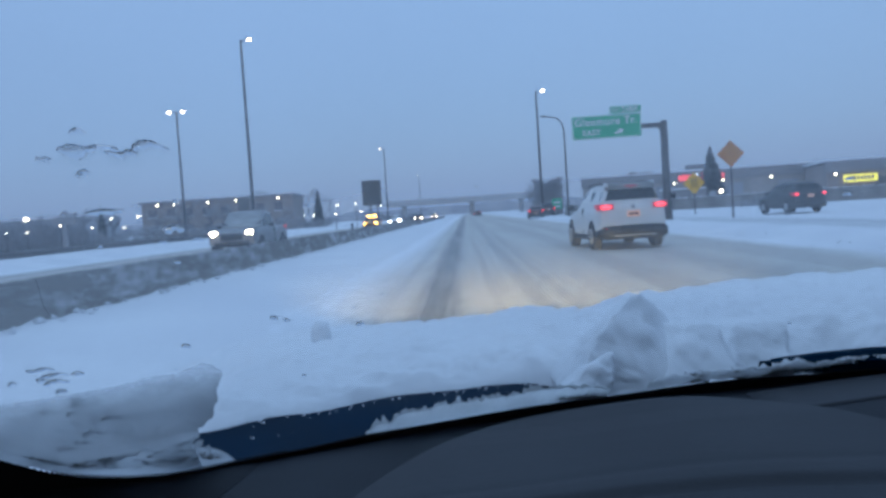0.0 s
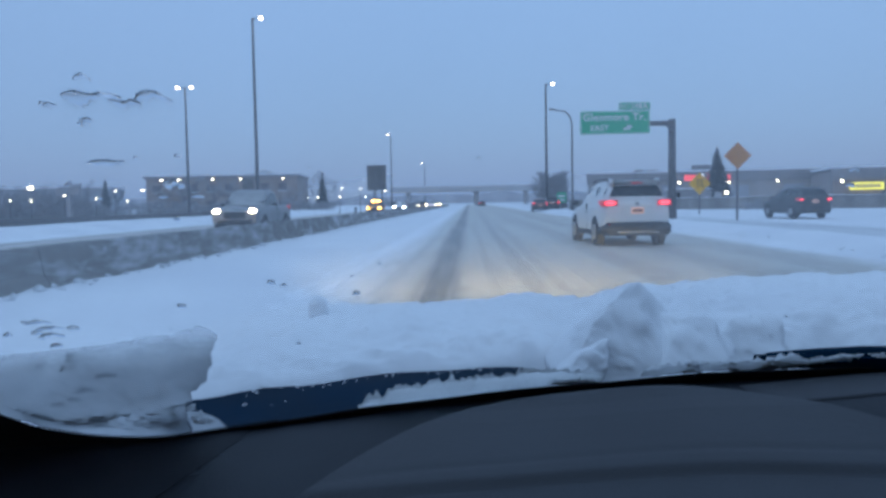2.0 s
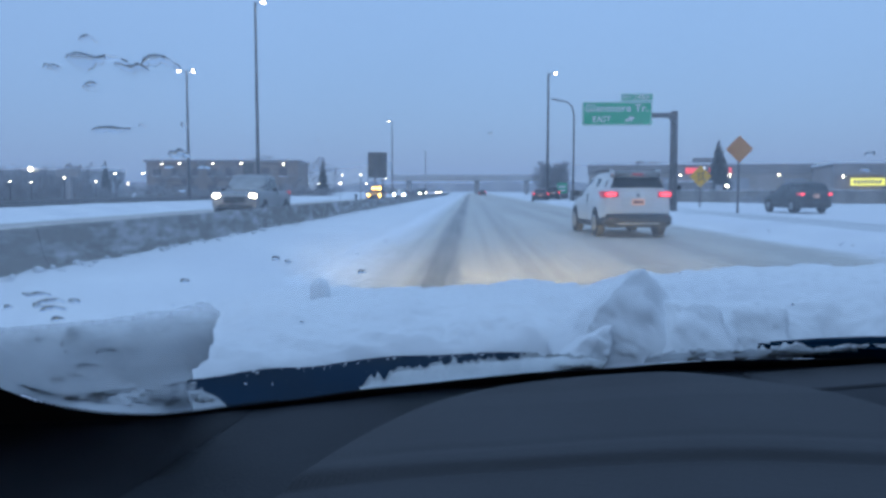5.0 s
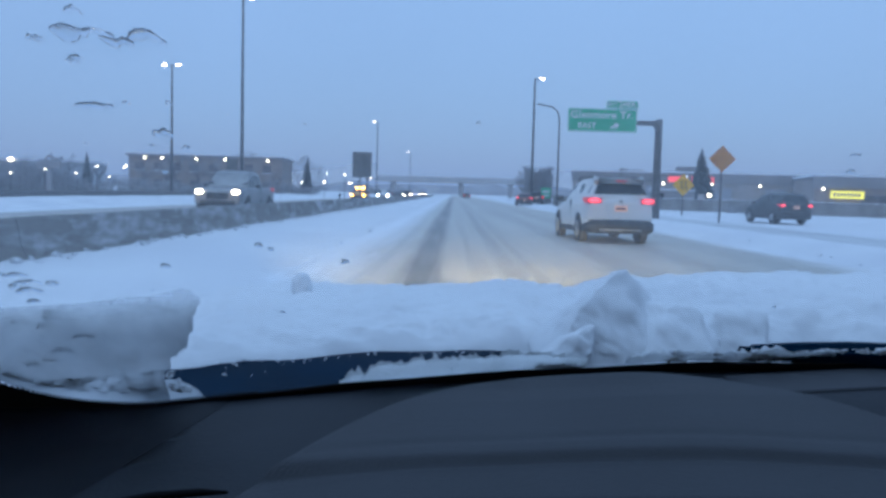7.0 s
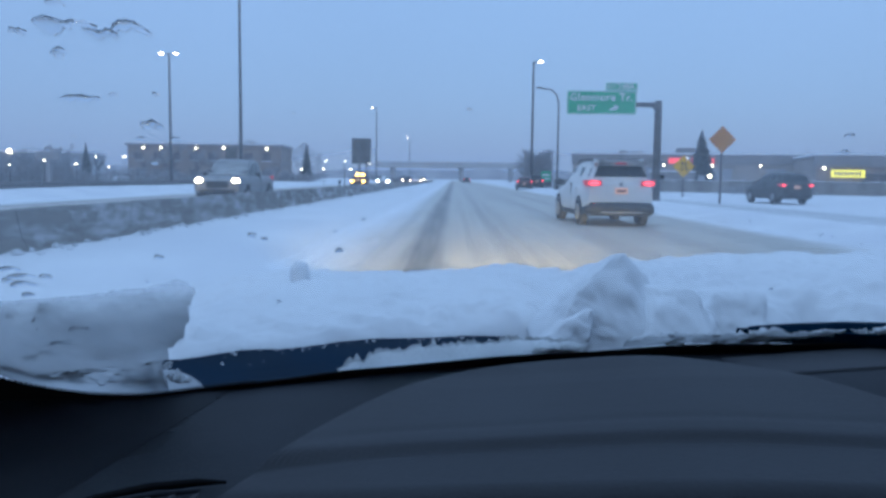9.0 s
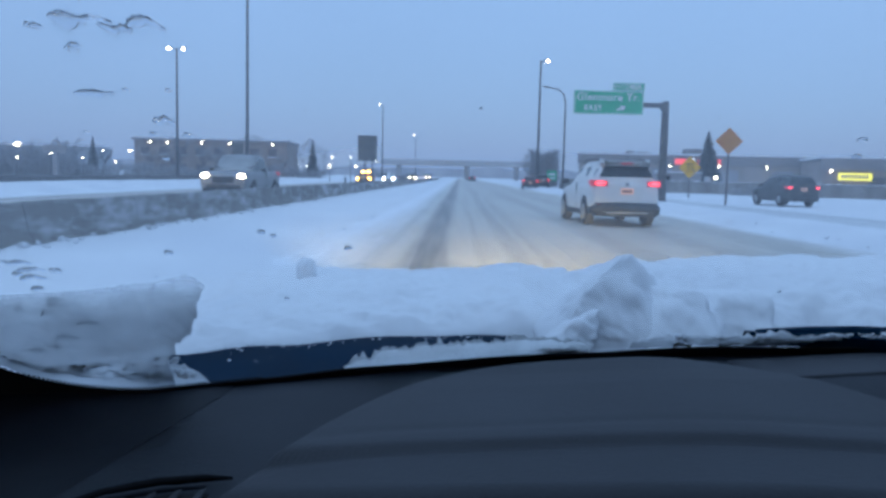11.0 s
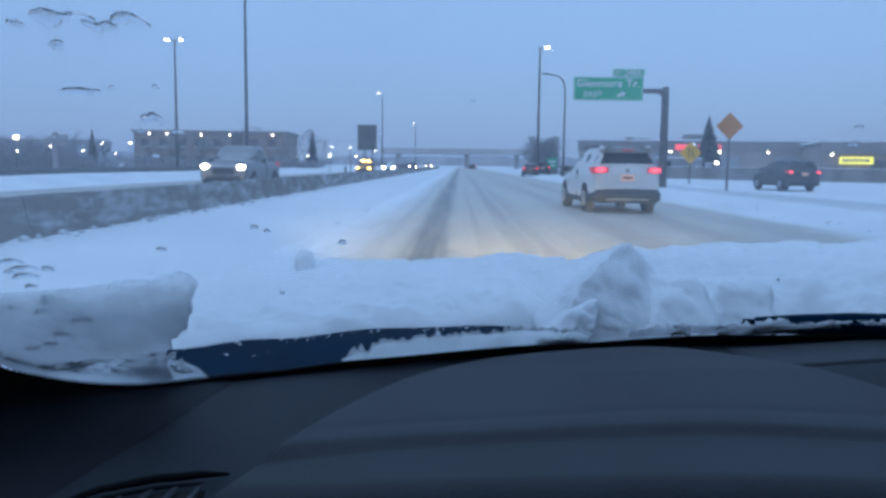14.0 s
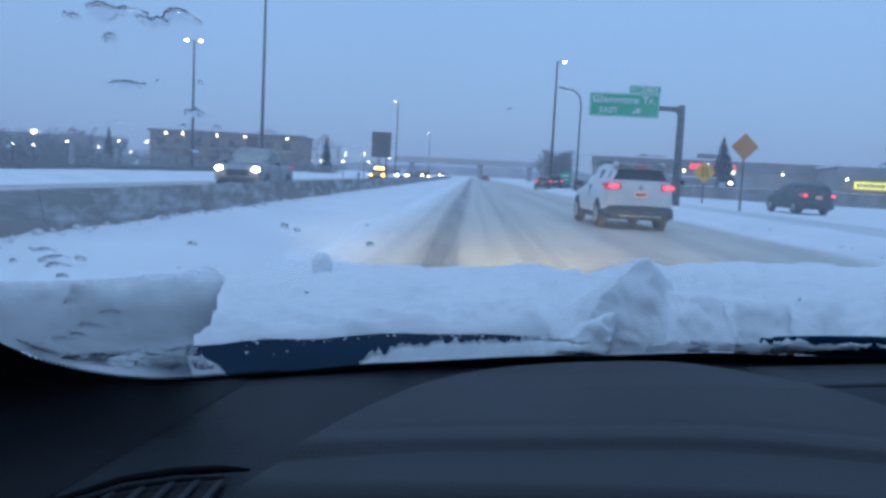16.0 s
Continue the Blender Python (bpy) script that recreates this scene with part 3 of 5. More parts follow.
    for s in spread(0.0, 1.0, 60):
        p, d = ramp_way(s), (ramp_way(min(1, s + 0.01)) - ramp_way(max(0, s - 0.01))).normalized()
        u = Vector((-d.y, d.x, 0))
        rows.append([bm.verts.new(p + u * a + Vector((0, 0, b + 0.02 * wave(s * 60, b)))) for a, b in prof])
    for a, b in zip(rows, rows[1:]):
        for k in range(5):
            bm.faces.new((a[k], a[k + 1], b[k + 1], b[k]))
    bm.faces.new(rows[0])
    bm.faces.new(rows[-1][::-1])
    return bm


tagged(part("ramp_parapet", parapet(), PARAPET), "long weathered concrete parapet along the exit ramp", "wall", kind="structure")
bm = bmesh.new()
for s in spread(0.02, 0.98, 90):
    p = ramp_way(s)
    ball(bm, (p.x, p.y, 1.26), (0.5, 0.2, 0.05 + 0.03 * wave(s * 40, 0)), 1, 0.5, s * 50)
tagged(part("parapet_snow", bm, FIELD, smooth=True), "thin ridge of snow lying on the parapet", "snow", kind="stuff")

# far distance: a low ring of snowy woods and roofs, haze put into its pale colour
bm = bmesh.new()
ring = []
for i in range(361):
    a = radians(i)
    r = 900
    h = 9 + 5 * wave(i * 0.11, 0.3) + 3 * wave(i * 0.6, 2.0)
    p = Vector((r * math.sin(a), r * math.cos(a), 0))
    ring.append((bm.verts.new(p + Vector((0, 0, -5))), bm.verts.new(p + Vector((0, 0, max(3, h))))))
for a, b in zip(ring, ring[1:]):
    bm.faces.new((a[0], b[0], b[1], a[1]))
tagged(part("backdrop", bm, FAR), "distant belt of snowy woods on the horizon, haze in its colour", "woods", kind="structure")

# overpass across the highway
ov = thing("overpass", pose(-3, 300, 0), "concrete road overpass, paled in colour to look hazy", "bridge", kind="structure")
part("deck", a_box(-26, 32, -5, 5, 5.0, 6.3, bevel=0.15), BRIDGE, ov)
part("railing", a_box(-26, 32, -5.2, -4.9, 6.3, 7.1, bevel=0.05), BRIDGE, ov)
for px in (-20, 5.5, 24):
    part("pier", a_tube([(px, 0, -0.2), (px, 0, 4.2), (px, 0, 5.1)], [0.9, 0.9, 1.6], 14), BRIDGE, ov)
for s, px in ((-1, -26), (1, 32)):
    bm = bmesh.new()
    slab(bm, [(px, -6, 6.0), (px, 6, 6.0), (px + s * 40, 6, -0.2), (px + s * 40, -6, -0.2)][::s], 6)
    part("abutment", bm, FIELD, ov)


# ---- the car that carries the camera: hood, windscreen, dash ----
EYE = 1.2
own = thing("car", pose(0, 0, 0), "dark blue car with fresh snow heaped on its hood", "car")


def inner(name, bm, material, parent=None, label="", smooth=True):
    ob = part(name, bm, material, parent or own, label, smooth)
    if parent is None:
        ob.location.z = EYE
    return ob


SLOPE = math.tan(radians(30))


def base_y(x):
    return 0.95 - 0.415 * (x - 0.37) ** 2


def glass_y(x, z):
    return base_y(x) - (z + 0.2) / SLOPE


GN = Vector((0, math.sin(radians(30)), math.cos(radians(30))))


def on_glass(x, z, out=0.0):
    return Vector((x, glass_y(x, z), z)) + GN * out


def glass_sheet(x0, x1, nx, low, high, nz, out0, out1, rough=0.0, scale=40.0, seed=0.0):
    """A solid layer on the screen between out0 and out1 from its inner plane, z from low(x) to high(x)."""
    bm = bmesh.new()
    ga, gb = [], []
    for j in range(nz):
        ra, rb = [], []
        for i in range(nx):
            x = x0 + (x1 - x0) * i / (nx - 1)
            lo, hi = low(x), high(x)
            z = lo + (hi - lo) * j / (nz - 1)
            e = min(1.0, 3.5 * min(i, nx - 1 - i, j, nz - 1 - j) / min(nx, nz)) if rough else 1.0
            k = out1 * math.sqrt(max(0.03, e)) + rough * wave(x * scale, z * scale, seed) * e
            ra.append(bm.verts.new(on_glass(x, z, out0 + (0.25 * rough * wave(x * scale * 2, z * scale * 2, seed + 5) if rough else 0))))
            rb.append(bm.verts.new(on_glass(x, z, out0 + max(0.0008, k))))
        ga.append(ra)
        gb.append(rb)
    for g in (ga, gb):
        for r0, r1 in zip(g, g[1:]):
            for i in range(nx - 1):
                bm.faces.new((r0[i], r0[i + 1], r1[i + 1], r1[i]))

    def rim(g):
        return g[0] + [r[-1] for r in g[1:]] + g[-1][-2::-1] + [r[0] for r in g[-2:0:-1]]
    a, b = rim(ga), rim(gb)
    for i in range(len(a)):
        j = (i + 1) % len(a)
        bm.faces.new((a[i], a[j], b[j], b[i]))
    return bm


def left_edge(z):
    return -0.385 + max(0.0, z + 0.12) * 0.26


screen = inner("windscreen", glass_sheet(-0.44, 1.18, 50, lambda x: -0.235, lambda x: 0.36, 24, 0.0, 0.005), PANE, label="sloping windscreen with drops and snow on it")
screen.visible_shadow = False


# black ceramic border of the screen, with a rounded lower corner and a dotted edge
def border_top(x):
    line = between(x, [(-0.30, -0.2085), (-0.2, -0.2055), (-0.1, -0.1985), (0.12, -0.1885), (0.3, -0.176), (0.6, -0.1645)])
    if x < -0.285:
        s = min(1.0, (-0.285 - x) / 0.092)
        line += 0.075 * (1 - math.sqrt(max(0.0, 1 - s * s)))
    return line


inner("border", glass_sheet(-0.377, 1.15, 220, lambda x: -0.24, border_top, 4, -0.002, 0.0012), FRIT, smooth=False)
bm = bmesh.new()
ex = spread(-0.14, 0.40, 40)
rows = [[bm.verts.new(on_glass(x, z, -0.002)) for x in ((-0.377, -0.44) if z < -0.125 else (left_edge(z) + 0.008, -0.46))] for z in [-0.24, -0.2, -0.16, -0.14, -0.125] + ex[2:]]
for a, b in zip(rows, rows[1:]):
    bm.faces.new((a[0], a[1], b[1], b[0]))
inner("border", bm, FRIT, smooth=False)
bm = bmesh.new()
for i in range(150):
    x = -0.376 + 0.0026 * i * (0.6 + i / 375)
    if x > -0.2:
        break
    c = on_glass(x, border_top(x) + 0.0014, -0.001)
    ball(bm, c, (0.0010, 0.0016, 0.0020), 1)
inner("border_dots", bm, FRIT)

# hood
def hood_z(x, y):
    s = (x - 0.37) / 0.85
    return -0.222 + 0.012 * min(1, max(0, (y - 0.85) / 0.15)) - 0.20 * max(0, (y - 1.45) / 0.75) ** 2 - 0.008 * s ** 6


bm = bmesh.new()
rows = []
for v in spread(0, 1, 40):
    row = []
    for x in spread(-0.47, 1.21, 60):
        y = base_y(x) + 0.012 + (2.15 - base_y(x)) * v
        row.append(bm.verts.new((x, y, hood_z(x, y))))
    rows.append(row)
for a, b in zip(rows, rows[1:]):
    for i in range(59):
        bm.faces.new((a[i], a[i + 1], b[i + 1], b[i]))
inner("hood", bm, HOOD, label="dark blue painted hood")
inner("cowl_seal", sheet(spread(0.2, 1.15, 30), spread(0.80, 0.985, 8), lambda x, y: hood_z(x, y) + 0.010, 0.012), TRIM)

# dashboard
def seam_x(y):
    return -0.225 - (0.81 - y) * 0.15


def deck_lift(x):
    return between(x, [(-0.22, 0.0), (0.0, 0.007), (0.25, 0.021), (0.5, 0.031), (1.2, 0.031)])


def dash_z(x, y):
    return -0.2135 + deck_lift(x) * min(1, max(0, (y - 0.45) / 0.3)) - 0.10 * max(0, (0.52 - y) / 0.2) ** 2 - 0.02 * max(0, x - 0.45)


bm = bmesh.new()
rows = []
for v in spread(0, 1, 40):
    row = []
    for u in spread(0, 1, 60):
        y0 = 0.30
        x = -0.28 + 1.46 * u
        y = y0 + (base_y(x) + 0.035 - y0) * v
        if u == 0:
            x = seam_x(y) - 0.0008
        z = dash_z(x, y)
        row.append(bm.verts.new((x, min(y, glass_y(x, z) - 0.006), z)))
    rows.append(row)
for a, b in zip(rows, rows[1:]):
    for i in range(59):
        bm.faces.new((a[i], a[i + 1], b[i + 1], b[i]))
dash = inner("dashboard", bm, DASH_DARK, label="dark grey grained plastic dashboard")


def cowl_end(x):
    return 0.885 - 0.45 * abs((x - 0.145) / 0.31) ** 3


bm = bmesh.new()
rows = []
for v in spread(0, 1, 190):
    row = []
    for u in spread(-1, 1, 150):
        x = 0.145 + 0.345 * u
        ye = cowl_end(x)
        y = 0.26 + (ye - 0.26) * v
        d = min(1.0, (ye - y) / 0.035)
        side = math.sin(0.5 * math.pi * min(1.0, (1 - abs(u)) / 0.16))
        rise = 0.018 * math.sin(d * math.pi / 2) + 0.035 * max(0, (0.80 - y)) * side
        bow = -0.6 * (x - 0.17) ** 2
        crease = 0.006 * side / (1 + math.exp(min(60, (y - 0.600 - bow) * 300))) + 0.0032 * side * math.exp(-((y - 0.600 - bow) / 0.005) ** 2) + 0.0008 * side * math.exp(-((y - 0.640 - bow) / 0.008) ** 2)
        lip = -38.0 * max(0.0, 0.528 + 0.6 * bow - y) ** 2
        row.append(bm.verts.new((x, y, -0.2165 + deck_lift(x) * min(1, max(0, (y - 0.45) / 0.3)) + rise * (0.3 + 0.7 * side) - crease + lip)))
    rows.append(row)
for a, b in zip(rows, rows[1:]):
    for i in range(149):
        bm.faces.new((a[i], a[i + 1], b[i + 1], b[i]))
cowl = part("cowl", bm, DASH, dash, "paler grey instrument cowl", True)
part("dash_pad", sheet(spread(0.26, 1.1, 30), spread(0.3, 0.885, 24), lambda x, y: -0.2065 + deck_lift(x) * min(1, max(0, (y - 0.45) / 0.3)) - 0.03 * max(0, (0.45 - x)) - 0.10 * max(0, (0.52 - y) / 0.2) ** 2 - 0.02 * max(0, x - 0.45)), DASH_DARK, dash, smooth=True)
# added thin strip in the cowl's paler grey along the pad's far edge
part("pale_strip", sheet(spread(0.30, 1.1, 26), spread(0.80, 0.882, 12), lambda x, y: -0.2045 + deck_lift(x) - 0.03 * max(0, 0.45 - x) - 0.02 * max(0, x - 0.45), 0.004), DASH, dash, "paler strip along the foot of the windscreen", True)
part("dash_speck", ball(bmesh.new(), (0.012, 0.615, -0.1893), (0.0014, 0.0013, 0.0004), 1, 0.5), SLUSH, dash, "small pale dust speck")

bm = bmesh.new()
rows = []
for v in spread(0, 1, 30):
    row = []
    for u in spread(0, 1, 16):
        y = 0.30 + (base_y(-0.22 - 0.3 * u) + 0.012 - 0.30) * v
        x = seam_x(y) - 0.27 * u
        z = -0.2118 - 0.03 * max(0, (0.52 - y) / 0.2) ** 2 + 0.26 * max(0.0, seam_x(y) - x - 0.075) + (-0.0012 if u == 0 else 0)
        row.append(bm.verts.new((x, min(y, glass_y(x, z) - 0.006), z)))
    rows.append(row)
for a, b in zip(rows, rows[1:]):
    for i in range(15):
        bm.faces.new((a[i], a[i + 1], b[i + 1], b[i]))
inner("side_trim", bm, SIDE, label="black corner trim below the pillar")

# corner air vent with fins
vent = part("air_vent", a_tube([(-0.262, 0.478, -0.209), (-0.235, 0.522, -0.2085), (-0.205, 0.542, -0.208), (-0.175, 0.552, -0.208), (-0.156, 0.555, -0.2085)], [0.003, 0.0032, 0.0034, 0.003, 0.0012], 8), TRIM, dash, "curved air vent with thin fins", True)
# flat black plate stands in for the shade between the fins
part("vent_shade_plate", a_slab([(-0.262, 0.36, -0.2075), (-0.172, 0.36, -0.2075), (-0.166, 0.532, -0.2105), (-0.19, 0.528, -0.2105), (-0.225, 0.508, -0.2105), (-0.25, 0.475, -0.2105)], 0.002), FRIT, vent)
for i in range(6):
    fx = -0.249 + i * 0.0155
    top = between(fx, [(-0.25, 0.478), (-0.225, 0.508), (-0.19, 0.527), (-0.16, 0.532)])
    # fins take the cowl's paler plastic so that they look lit
    part("fin", a_slab([(fx, 0.40, -0.2060), (fx + 0.0085, 0.40, -0.2025), (fx + 0.0045, top, -0.2060), (fx, top, -0.2075)], 0.0015), DASH, vent)
part("vent_lip", a_tube([(-0.252, 0.470, -0.2065), (-0.226, 0.508, -0.2065), (-0.195, 0.527, -0.2065), (-0.168, 0.5335, -0.2065)], [0.0024, 0.0026, 0.0026, 0.0014], 8), DASH_DARK, vent, smooth=True)

# unseen cabin shell: roof, sides and back that shade the dash
inner("roof", a_box(-0.40, 1.14, -1.7, 0.02, 0.38, 0.44, bevel=0.02), CABIN, label="unseen cabin roof")
inner("back_wall", a_box(-0.45, 1.2, -1.8, -1.7, -0.75, 0.40, bevel=0.02), CABIN)
for sx in (-0.56, 1.22):
    inner("door", a_box(sx, sx + 0.08, -1.7, 0.66, -0.85, -0.17, bevel=0.02), CABIN)
    # closed side panel out of view, added to keep side light off the dash
    inner("side_light_block", a_box(sx, sx + 0.10, -1.7, -0.30, -0.17, 0.4, bevel=0.02), CABIN)
inner("floor_pan", a_box(-0.5, 1.22, -1.8, 2.1, -0.95, -0.85, bevel=0.03), CABIN)
inner("nose", a_box(-0.46, 1.2, 2.0, 2.15, -0.9, -0.42, bevel=0.05), HOOD)
for sx, ex in ((-0.50, -0.40), (1.24, 1.14)):
    inner("pillar", a_tube([(sx, 0.66, -0.19), (ex, 0.0, 0.40)], [0.05, 0.045], 8), TRIM)
for sx in (-0.50, 1.19):
    inner("fender", a_box(sx, sx + 0.055, 0.66, 2.12, -0.78, -0.27, bevel=0.02), HOOD)
for wx in (-0.40, 1.14):
    for wy in (-1.25, 1.35):
        w = inner("wheel", a_tube([(wx - 0.1, wy, -0.87), (wx + 0.1, wy, -0.87)], 0.325, 24), TYRE)

# ---- snow on the hood and the screen ----
def snow_start(x):
    return between(x, [(-0.47, 0.93), (-0.345, 0.955), (-0.225, 1.005), (-0.088, 1.075), (0.07, 1.105), (0.105, 1.07), (0.135, 1.0), (0.165, 0.95), (0.30, 0.955), (0.33, 0.99), (0.37, 1.05), (0.6, 1.06), (1.2, 1.0)]) + 0.005 * wave(x * 22, 0.4, 0.0, 2)


def crest(x):
    return between(x, [(-0.5, 0.036), (-0.39, 0.047), (-0.30, 0.056), (-0.2, 0.053), (-0.02, 0.051), (0.08, 0.064), (0.14, 0.060), (0.22, 0.058), (0.30, 0.072), (0.38, 0.076), (0.52, 0.088), (0.68, 0.095), (1.2, 0.09)])


def snow_top(x, y):
    s = snow_start(x)
    d = y - s
    if d < 0:
        return 0.0
    rise = 0.22 * (1 - math.exp(-d / 0.016)) + 0.78 * math.sin(0.5 * math.pi * min(1.0, d / max(0.05, 1.3 - s))) ** 0.75
    soft = 0.010 * wave(x * 6, y * 7, 0.5) + 0.007 * wave(x * 22, y * 22, 2.5) + 0.0022 * wave(x * 90, y * 80, 1.5)
    heap = math.exp(-((x - 0.30) / 0.22) ** 2)
    soft += heap * (0.016 * abs(wave(x * 13, y * 11, 8.5)) + 0.006 * wave(x * 38, y * 34, 3.5) - 0.006) + 0.004 * wave(x * 45, y * 40, 6.0, 3)
    hollow = -0.045 * math.exp(-((x - 0.50) / 0.045) ** 2 - ((y - 1.08) / 0.06) ** 2)
    ledge = 0.012 * math.exp(-((x - 0.33) / 0.05) ** 2 - ((y - 1.02) / 0.05) ** 2)
    tail = -0.05 * max(0, y - 1.36)
    k = min(1.0, d / 0.03)
    return max(0.0, crest(x) * rise + (soft + hollow + ledge) * k + tail)


bm = bmesh.new()
rows = []
for v in range(150):
    s = (v / 149) ** 1.6
    row = []
    for i in range(260):
        x = -0.47 + 1.67 * i / 259
        y0 = snow_start(x)
        y = y0 + 0.0 + (2.05 - y0) * s
        row.append(bm.verts.new((x, y, hood_z(x, y) - 0.003 + snow_top(x, y) + (0 if v else -0.004))))
    rows.append(row)
for a, b in zip(rows, rows[1:]):
    for i in range(259):
        bm.faces.new((a[i], a[i + 1], b[i + 1], b[i]))
hood_snow = part("hood_snow", bm, SNOW, smooth=True)
hood_snow.location.z = EYE
tagged(hood_snow, "thick fresh snow heaped on the car's hood", "snow", kind="stuff")


def chunk(name, corners, label, seed, soft=4, material=None):
    """A broken piece of snow crust: the hull of its corners, worn round and roughened."""
    bm = bmesh.new()
    for p in corners:
        bm.verts.new(p)
    r = bmesh.ops.convex_hull(bm, input=bm.verts)
    bmesh.ops.delete(bm, geom=[v for v in bm.verts if not v.link_faces], context="VERTS")
    bmesh.ops.triangulate(bm, faces=bm.faces)
    for _ in range(4):
        bmesh.ops.subdivide_edges(bm, edges=bm.edges, cuts=1, use_grid_fill=True)
    for _ in range(soft):
        bmesh.ops.smooth_vert(bm, verts=bm.verts, factor=0.5, use_axis_x=True, use_axis_y=True, use_axis_z=True)
    mid = sum((v.co for v in bm.verts), Vector()) / len(bm.verts)
    for v in bm.verts:
        v.co += (v.co - mid).normalized() * (0.0068 * wave(v.co.x * 22, v.co.y * 22, v.co.z * 22 + seed) + 0.0032 * (0.35 - abs(wave(v.co.x * 55 + v.co.z * 40, v.co.y * 55, v.co.z * 55, 3))) + 0.0018 * wave(v.co.x * 160, v.co.y * 160, v.co.z * 160))
    ob = part(name, bm, material or SNOW, smooth=True)
    ob.location.z = EYE
    return tagged(ob, label, "snow chunk", "snow chunks on the hood")


chunk("snow_chunk", [(0.098, 0.932, -0.206), (0.258, 0.958, -0.211), (0.134, 0.953, -0.170), (0.203, 1.020, -0.0885), (0.219, 1.025, -0.0875), (0.239, 1.03, -0.117), (0.258, 1.07, -0.112), (0.211, 1.13, -0.108), (0.103, 1.13, -0.195), (0.309, 1.13, -0.195), (0.155, 0.973, -0.132)],
      "tall broken block of crusted snow on the hood", 1.0, 3)
chunk("snow_chunk", [(0.0864, 0.900, -0.181), (0.100, 0.896, -0.188), (0.163, 0.950, -0.1455), (0.170, 0.965, -0.146), (0.160, 0.930, -0.178), (0.15, 0.925, -0.195), (0.11, 0.98, -0.185), (0.172, 0.98, -0.19)],
      "thin tongue of snow slid down against the screen", 2.0, 12)
chunk("snow_chunk", [(0.225, 0.94, -0.200), (0.325, 0.97, -0.200), (0.272, 1.02, -0.128), (0.245, 1.05, -0.126), (0.318, 1.04, -0.134), (0.355, 1.06, -0.175), (0.23, 1.10, -0.18)],
      "rounded lump of snow on the hood", 3.0, 5)
chunk("snow_chunk", [(0.31, 1.03, -0.207), (0.42, 1.03, -0.207), (0.35, 1.07, -0.143), (0.43, 1.10, -0.145), (0.33, 1.14, -0.138), (0.42, 1.18, -0.17)],
      "low rounded lump of snow on the hood", 4.0, 5)

lump = part("snow_chunk", ball(bmesh.new(), (-0.25, 1.317, -0.153), (0.0165, 0.018, 0.022), 4, 0.16, 3.0), SNOW, smooth=True)
lump.location.z = EYE
tagged(lump, "small upright knob of snow on the hood", "snow chunk", "snow chunks on the hood")


def crust(name, bm, material, label):
    ob = part(name, bm, material, smooth=True)
    ob.location.z = EYE
    return tagged(ob, label, "snow", kind="stuff")


def block_low(x):
    if x < -0.300:
        return border_top(x) - 0.03
    return between(x, [(-0.300, border_top(-0.300) - 0.03), (-0.262, -0.168), (-0.251, -0.153), (-0.236, -0.142), (-0.221, -0.122), (-0.212, -0.104), (-0.200, -0.091)]) + 0.003 * wave(x * 110, 1.0)


def block_high(x):
    return between(x, [(-0.40, -0.094), (-0.30, -0.091), (-0.25, -0.089), (-0.222, -0.0870), (-0.200, -0.0865)]) + 0.0022 * wave(x * 70, 4.0) + 0.0012 * wave(x * 260, 2.0)


crust("screen_snow", glass_sheet(-0.41, -0.200, 140, block_low, block_high, 70, 0.006, 0.017, 0.0042, 34.0, 2.0), WET_SNOW, "wedge of wet snow stuck to the lower corner of the windscreen")
crust("screen_slush", glass_sheet(-0.31, -0.262, 60, lambda x: border_top(x) - 0.034, lambda x: between(x, [(-0.30, -0.186), (-0.286, -0.186), (-0.274, -0.197), (-0.262, -0.213)]) + 0.005 * wave(x * 100, 3.0), 34, 0.013, 0.005, 0.003, 110.0, 4.0), MELTING, "translucent slush in the corner of the windscreen")
crust("screen_slush", glass_sheet(-0.122, 0.155, 130, lambda x: border_top(x) - 0.018, lambda x: between(x, [(-0.122, -0.2075), (-0.10, -0.1945), (-0.060, -0.1805), (0.0, -0.177), (0.07, -0.174), (0.12, -0.176), (0.155, -0.183)]) + 0.006 * wave(x * 45, 3.0) + 0.003 * wave(x * 200, 1.0), 22, 0.0055, 0.007, 0.012, 130.0, 6.0), SLUSHY, "crumbly snow left along the foot of the windscreen")

crust("screen_slush", glass_sheet(0.20, 0.64, 150, lambda x: border_top(x) - 0.008, lambda x: border_top(x) + 0.0035 + 0.011 * max(0.0, 0.25 + wave(x * 26, 5.0, 0.0, 3)) + 0.003 * wave(x * 150, 2.0), 16, 0.0055, 0.005, 0.008, 150.0, 9.0), MELTING, "grey crumbly slush caught at the wiper's foot")
rnd = random.Random(17)
bm = bmesh.new()
for i in range(260):
    x = rnd.uniform(-0.372, -0.262)
    z = rnd.uniform(border_top(x), max(-0.17, border_top(x) + 0.01))
    s = rnd.uniform(0.0008, 0.0028)
    ball(bm, on_glass(x, z, 0.008), (s * rnd.uniform(0.8, 1.8), s, s), 1, 0.8, i * 1.7)
crust("ice_crumbs", bm, MELTING, "glassy crumbs of ice in the corner of the windscreen")

# wiper at rest with ice on it; blue blade and spoiler imitate the hood gap's shade
wip = thing("windscreen_wiper", pose(0, 0, EYE), "iced wiper at the screen's foot, its blue blade standing in for the shaded hood gap", "wiper")
bm = bmesh.new()
tube(bm, [on_glass(x, between(x, [(0.30, -0.183), (0.45, -0.170), (1.0, -0.160)]), 0.016) for x in spread(0.345, 1.0, 14)], 0.0075, 8)
part("gap_shade_blade", bm, HOOD, wip)
